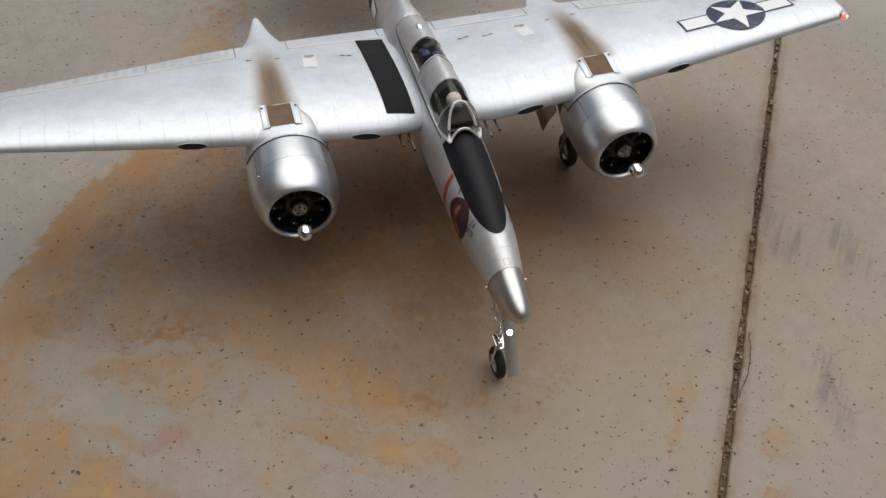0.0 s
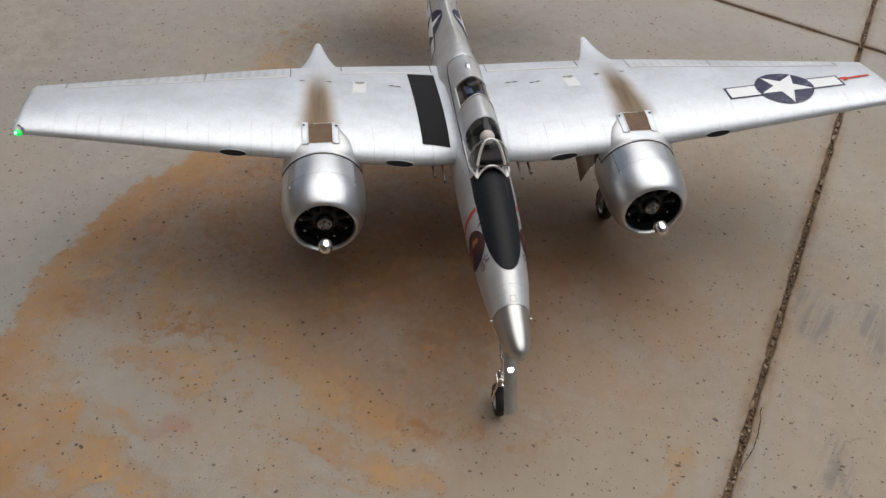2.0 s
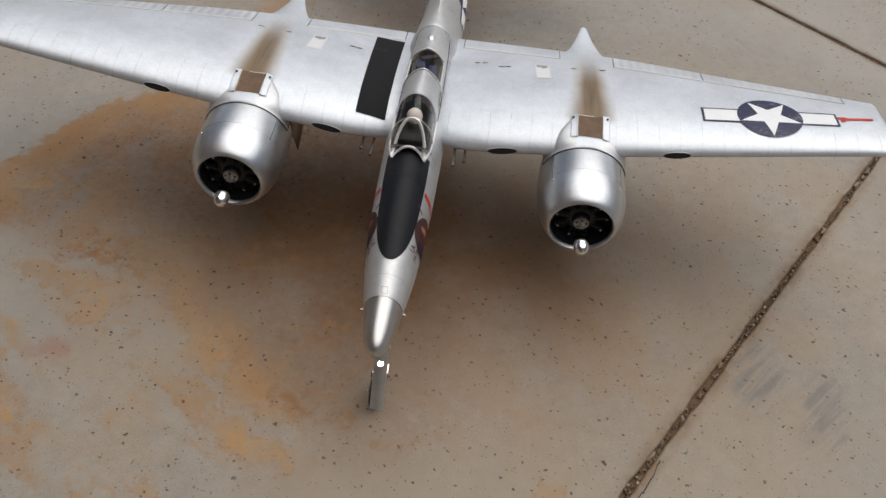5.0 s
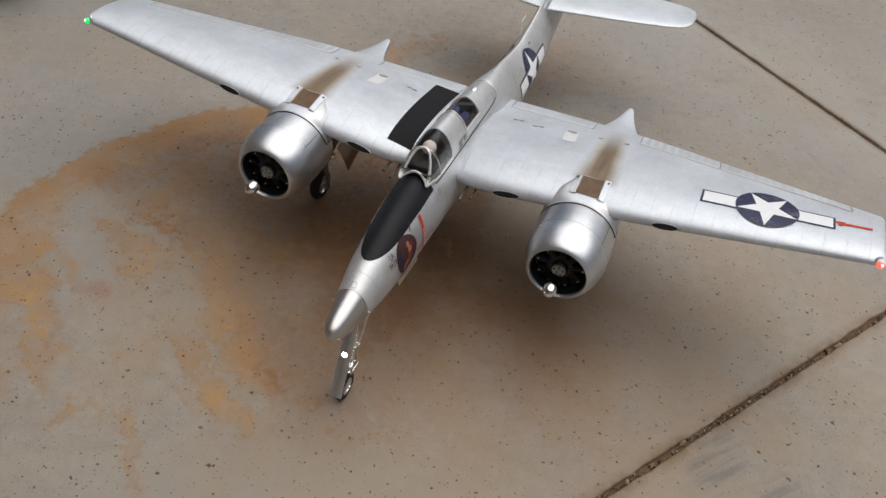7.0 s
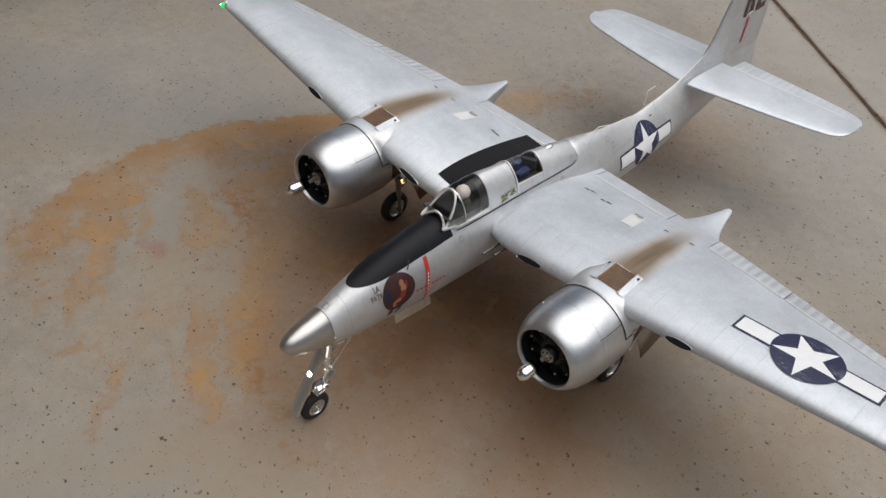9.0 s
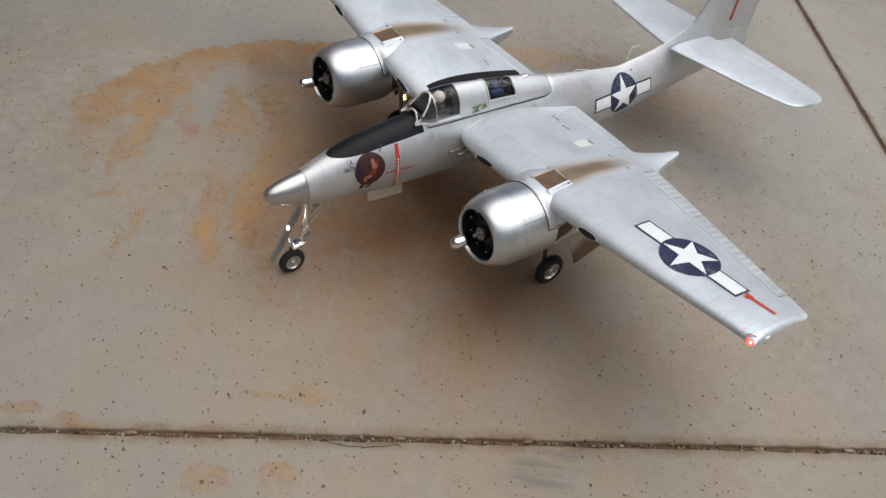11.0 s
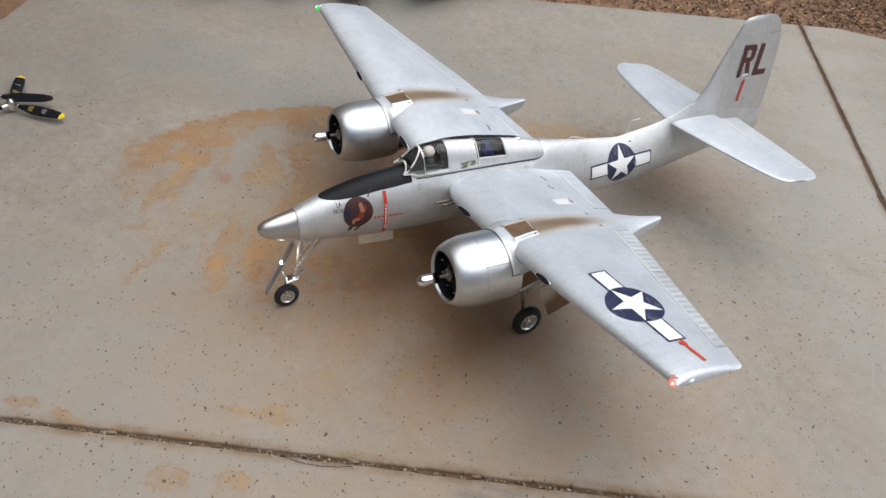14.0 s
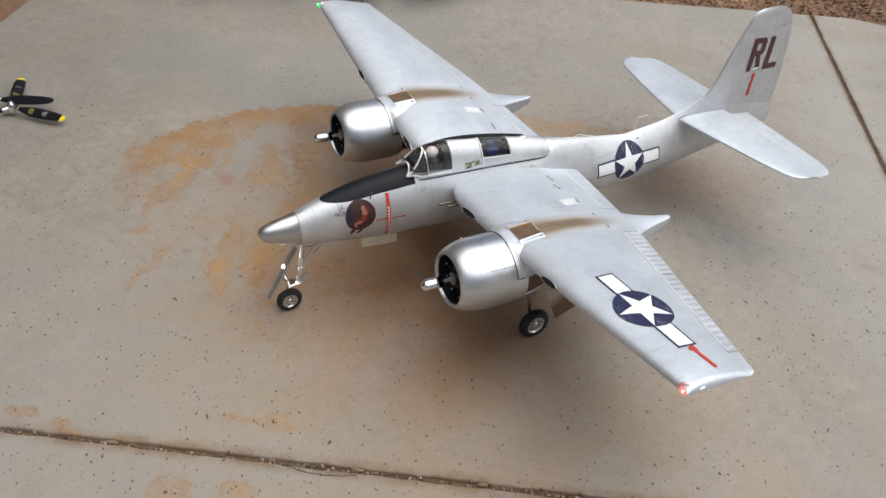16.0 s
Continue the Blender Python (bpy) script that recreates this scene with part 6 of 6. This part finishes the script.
for face in fig.polygons:
    face.material_index = 1 if face.center.z < 0.3235 else 0

# ---- things round the aircraft ----
def propeller(at, turn, tilt, label, marked=True):
    """A three-bladed propeller lying on the slab: chrome hub, black blades with yellow tips."""
    prop = tagged(new("propeller"), label, "propeller", "spare propellers")
    bm = bmesh.new()
    revolve(bm, (0, 0, -0.016), (0, 0, 1), [(0, 0.0001), (0, 0.011), (0.004, 0.0135), (0.024, 0.0135), (0.030, 0.010), (0.036, 0.006), (0.037, 0.0001)], 24)
    for k in range(3):
        d = Vector((math.cos(2.0944 * k), math.sin(2.0944 * k), 0))
        rod(bm, d * 0.010, d * 0.027, 0.0085, 0.0078, 14)
        rod(bm, d * 0.026, d * 0.030, 0.0062, 0.0060, 14)
    part("hub", bm, M_CHROME, prop, "chrome hub")
    for k in range(3):
        turn_k = Matrix.Rotation(2.0944 * k, 4, "Z")

        def section(r, lift=0.0):
            q = (r - 0.028) / 0.157
            chord = 0.012 + 0.021 * min(1, q * 3.2) - 0.020 * max(0, q - 0.72) ** 1.5 * 4
            if q > 0.93:
                chord *= max(0.25, math.sqrt(max(0.0, 1 - ((q - 0.93) / 0.072) ** 2)))
            th, tw = 0.0055 * (1 - 0.75 * q) + 0.0008, radians(38 - 26 * q)
            ring = []
            for i in range(14):
                a = 2 * math.pi * i / 14
                u, v = 0.5 * chord * math.cos(a), (th + lift) * math.sin(a)
                ring.append(turn_k @ Vector((r, u * math.cos(tw) - v * math.sin(tw), u * math.sin(tw) + v * math.cos(tw))))
            return ring
        bm = bmesh.new()
        loft(bm, [section(r) for r in np.linspace(0.028, 0.171, 16)], True, True, True)
        blade = part("blade", bm, M_BLACK, prop, "black blade")
        bm = bmesh.new()
        loft(bm, [section(r) for r in np.linspace(0.171, 0.1850, 6)], True, True, True)
        part("tip", bm, M_YELLOW if marked else M_BLACK, blade, "yellow tip" if marked else "")
        if not marked:
            continue
        bm = bmesh.new()
        loft(bm, [[p for p in section(r, 0.0006)[2:6]] for r in np.linspace(0.064, 0.080, 4)], False)
        part("data_plate", bm, M_PROPGOLD, blade)
        # round mark: a pale ring with a bar across it
        bm = bmesh.new()
        mid = section(0.120, 0.0008)
        c, u, v = mid[3].lerp(mid[4], 0.5), (section(0.124)[3] - mid[3]).normalized(), (mid[2] - mid[5]).normalized()
        for ra, rb in ((0.0082, 0.0062), (0.0030, 0.0001)):
            loft(bm, [circle(c, u, v, ra, ra, 20), circle(c, u, v, rb, rb, 20)])
        part("maker_mark", bm, M_PROPGREY, blade)
    prop.matrix_world = pose(*at, tilt[0], tilt[1], turn)
    return prop


propeller((-1.160, -0.396, 0.024), 45, (0, 0), "black three-bladed model propeller with yellow tips lying on the concrete")
propeller((-1.222, -0.440, 0.030), 60, (2, -2), "black three-bladed model propeller lying with its plain backs upwards", False)

# soil and crumbs in the open joints
def joint_soil(name, a, b, half, z, label, mtl):
    bm = bmesh.new()
    a, b = Vector((*a, 0)), Vector((*b, 0))
    d = (b - a).normalized()
    nrm = Vector((-d.y, d.x, 0))
    n = int((b - a).length / 0.012)
    rows = []
    for k in range(n + 1):
        p = a + (b - a) * (k / n)
        rows.append([p + nrm * half * u + Vector((0, 0, z + 0.003 * noise.noise(p * 40 + Vector((u * 3, 0, 0))) + 0.0016 * noise.noise(p * 160 + Vector((u * 9, 0, 0))))) for u in (-1, -.5, 0, .5, 1)])
    loft(bm, rows, False)
    return tagged(part(name, bm, mtl), label, "soil", kind="structure")


joint_soil("trim_joint_1", at_joint(-6.4, 0), at_joint(3.4, 0), 0.010, -0.0085, "brown soil filling an open slab joint", M_SOIL)
joint_soil("trim_joint_2", at_joint(0, -4.4), at_joint(0, 2.37), 0.010, -0.0055, "brown silt lying deep in a slab joint", M_SILT)

M_CRUMB = mat("crumbs", (0.26, 0.20, 0.14), 0.9)
nt = M_CRUMB.node_tree
geo, ramp = nt.nodes.new("ShaderNodeNewGeometry"), nt.nodes.new("ShaderNodeValToRGB")
nt.links.new(geo.outputs["Random Per Island"], ramp.inputs[0])
ramp.color_ramp.elements[0].color, ramp.color_ramp.elements[1].color = (0.05, 0.035, 0.025, 1), (0.34, 0.28, 0.21, 1)
e = ramp.color_ramp.elements.new(0.5)
e.color = (0.20, 0.14, 0.09, 1)
nt.links.new(ramp.outputs[0], nt.nodes["Principled BSDF"].inputs["Base Color"])


def pebble(bm, p, r, rng):
    """A small uneven stone."""
    made = bmesh.ops.create_icosphere(bm, subdivisions=1, radius=r)
    m = Matrix.Translation(p) @ Euler((rng.uniform(0, 3), rng.uniform(0, 3), rng.uniform(0, 6))).to_matrix().to_4x4() @ Matrix.Diagonal((1.3, rng.uniform(0.7, 1.0), rng.uniform(0.4, 0.7), 1))
    for v in made["verts"]:
        v.co *= 1 + rng.uniform(-0.25, 0.25)
        v.co = m @ v.co


rng = random.Random(5)
bm = bmesh.new()
for _ in range(1500):
    s1 = rng.uniform(-2.4, 0.5)
    if noise.noise(Vector((s1 * 4, 0, 0))) < rng.uniform(-0.75, 0.1):
        continue
    q = at_joint(s1, rng.gauss(-0.0008, 0.0032))
    pebble(bm, Vector((*q, -0.0060)), 0.0008 + 0.0040 * rng.random() ** 2, rng)
for _ in range(120):
    q = at_joint(rng.gauss(0, 0.003), rng.uniform(-0.8, 2.2))
    pebble(bm, Vector((*q, -0.0025)), rng.uniform(0.001, 0.0026), rng)
tagged(part("joint_crumbs", bm, M_CRUMB, smooth=False), "small stones and dry crumbs lying in the joint", "gravel", kind="stuff")

# chipped slivers of concrete along the joint
for s1, s2, ln, turn in ((-1.30, 0.004, 0.028, 50), (-1.06, 0.003, 0.020, 62), (-0.62, -0.002, 0.024, 52), (-0.28, 0.003, 0.018, 58), (-1.78, 0.002, 0.022, 60), (-0.44, 0.001, 0.022, 54)):
    q = at_joint(s1, s2)
    bm = bmesh.new()
    made = bmesh.ops.create_icosphere(bm, subdivisions=2, radius=0.5)
    for v in bm.verts:
        v.co *= 1 + 0.35 * noise.noise(v.co * 3 + Vector((s1 * 9, 0, 0)))
    bmesh.ops.transform(bm, verts=bm.verts, matrix=pose(q[0], q[1], -0.0035, 6, 4, turn) @ Matrix.Diagonal((ln, 0.008, 0.006, 1)))
    tagged(part("concrete_chip", bm, M_CONCRETE, sharp=25), "small broken chip of concrete lying in the joint", "stone", "chips in the joint")

# hairline crack beside the joint
bm = bmesh.new()
pts = [(0.397, -0.092), (0.412, -0.074), (0.430, -0.058), (0.449, -0.034), (0.467, -0.004), (0.474, 0.014), (0.482, 0.030)]
fine = []
for a, b in zip(pts, pts[1:]):
    for k in range(6):
        p = Vector((*a, 0)).lerp(Vector((*b, 0)), k / 6)
        fine.append(p + Vector((0.0016 * noise.noise(p * 130), 0.0016 * noise.noise(p * 130 + Vector((5, 5, 5))), 0.0006)))
loft(bm, [[p, p + Vector((0.0014 + 0.0009 * noise.noise(p * 60), -0.0009, 0))] for p in fine], False)
tagged(part("pavement_crack", bm, M_DARK, smooth=False), "dark hairline crack beside the slab joint", "crack", kind="structure")

# bed of dry leaves and bark beyond the paving
M_LEAF = mat("dry_leaves", (0.2, 0.1, 0.05), 0.8)
nt = M_LEAF.node_tree
geo, ramp = nt.nodes.new("ShaderNodeNewGeometry"), nt.nodes.new("ShaderNodeValToRGB")
nt.links.new(geo.outputs["Random Per Island"], ramp.inputs[0])
els = ramp.color_ramp.elements
els[0].color, els[1].color = (0.015, 0.009, 0.006, 1), (0.50, 0.34, 0.19, 1)
for pos, c in ((0.35, (0.07, 0.035, 0.018)), (0.6, (0.21, 0.10, 0.045)), (0.85, (0.34, 0.20, 0.095))):
    el = els.new(pos)
    el.color = (*c, 1)
nt.links.new(ramp.outputs[0], nt.nodes["Principled BSDF"].inputs["Base Color"])
verts, faces = [], []
rng = random.Random(11)
for k in range(27000):
    s1, s2 = rng.uniform(-1.6, 2.6), 2.375 + abs(rng.gauss(0, 0.9))
    if s1 > 0 and s2 < 2.38:
        continue
    x, y = at_joint(s1, s2)
    # the far slab ends on a slant
    if s1 > 0.16 and s2 < 2.37 - 0.41 * (s1 - 0.16):
        continue
    ln, wd = rng.uniform(0.008, 0.027), rng.uniform(0.003, 0.011)
    m = pose(x, y, rng.uniform(-0.012, 0.018), rng.uniform(-40, 40), rng.uniform(-40, 40), rng.uniform(0, 360))
    base = len(verts)
    cup = rng.uniform(-0.3, 0.5) * wd
    for px, py, pz in ((-ln / 2, 0, 0), (-ln / 6, -wd / 2, cup), (ln / 5, -wd / 2.4, cup), (ln / 2, 0, 0), (ln / 5, wd / 2.4, cup), (-ln / 6, wd / 2, cup)):
        verts.append(tuple(m @ Vector((px, py, pz))))
    faces += [(base, base + 1, base + 2, base + 3), (base, base + 3, base + 4, base + 5)]
for k in range(11000):
    s1 = rng.uniform(0.1, 3.4)
    s2 = 2.37 - 0.41 * (s1 - 0.16) + abs(rng.gauss(0.0, 0.8)) + 0.01
    x, y = at_joint(s1, s2)
    ln, wd = rng.uniform(0.008, 0.027), rng.uniform(0.003, 0.011)
    m = pose(x, y, rng.uniform(-0.012, 0.018), rng.uniform(-40, 40), rng.uniform(-40, 40), rng.uniform(0, 360))
    base = len(verts)
    for px, py, pz in ((-ln / 2, 0, 0), (-ln / 6, -wd / 2, 0.002), (ln / 5, -wd / 2.4, 0.002), (ln / 2, 0, 0), (ln / 5, wd / 2.4, 0.002), (-ln / 6, wd / 2, 0.002)):
        verts.append(tuple(m @ Vector((px, py, pz))))
    faces += [(base, base + 1, base + 2, base + 3), (base, base + 3, base + 4, base + 5)]
me = bpy.data.meshes.new("leaf_litter")
me.from_pydata(verts, [], faces)
me.materials.append(M_LEAF)
tagged(new("leaf_litter", me), "bed of dry brown leaves and bark chips beyond the paving", "leaf litter", kind="stuff")

# low shrubs at the edge of the paving
M_GREEN = mat("shrub_leaf", (0.045, 0.075, 0.022), 0.6)
nt = M_GREEN.node_tree
geo, ramp = nt.nodes.new("ShaderNodeNewGeometry"), nt.nodes.new("ShaderNodeValToRGB")
nt.links.new(geo.outputs["Random Per Island"], ramp.inputs[0])
ramp.color_ramp.elements[0].color, ramp.color_ramp.elements[1].color = (0.018, 0.030, 0.010, 1), (0.09, 0.13, 0.04, 1)
nt.links.new(ramp.outputs[0], nt.nodes["Principled BSDF"].inputs["Base Color"])
M_TWIG = mat("shrub_twig", (0.10, 0.065, 0.04), 0.85, 0.0, 80, 0.3, 0.4)


def shrub(at, size, seed):
    """A low shrub: forking twigs from the ground and many small leaves."""
    rng = random.Random(seed)
    thing = tagged(new("shrub"), "low dark green shrub at the edge of the paving", "shrub")
    thing.location = at
    twigs, verts, faces = bmesh.new(), [], []
    for k in range(16):
        a, lean = rng.uniform(0, 6.283), rng.uniform(0.15, 1.05)
        p, d = Vector((0.03 * math.cos(a), 0.03 * math.sin(a), -0.02)), Vector((math.cos(a) * math.sin(lean), math.sin(a) * math.sin(lean), math.cos(lean)))
        r = 0.006
        for j in range(6):
            q = p + d * size * rng.uniform(0.14, 0.22)
            rod(twigs, p, q, r, r * 0.75, 6, False)
            r *= 0.75
            for _ in range(34):
                c = p.lerp(q, rng.random()) + Vector((rng.gauss(0, 1), rng.gauss(0, 1), rng.gauss(0, 1))) * size * 0.085
                if c.z < 0.03:
                    c.z = 0.03 + rng.random() * 0.05
                ln, wd = rng.uniform(0.018, 0.034), rng.uniform(0.008, 0.015)
                m = Matrix.Translation(c) @ Euler((rng.uniform(-1, 1), rng.uniform(-1, 1), rng.uniform(0, 6.28))).to_matrix().to_4x4()
                base = len(verts)
                for px, py, pz in ((-ln / 2, 0, 0), (0, -wd / 2, 0.002), (ln / 2, 0, 0), (0, wd / 2, 0.002)):
                    verts.append(tuple(m @ Vector((px, py, pz))))
                faces.append((base, base + 1, base + 2, base + 3))
            d = (d + Vector((rng.uniform(-.4, .4), rng.uniform(-.4, .4), rng.uniform(-.15, .25)))).normalized()
            p = q
    part("twigs", twigs, M_TWIG, thing)
    me = bpy.data.meshes.new("leaves")
    me.from_pydata(verts, [], faces)
    me.materials.append(M_GREEN)
    ob = new("leaves", me)
    ob.parent = thing
    ob["kind"] = "stuff"
    return thing


shrub((-1.93, 0.46, 0), 0.28, 3)
shrub((-1.70, 0.92, 0), 0.28, 4)
shrub((-1.54, 1.27, 0), 0.30, 9)
shrub((-0.95, 3.55, 0), 0.38, 6)
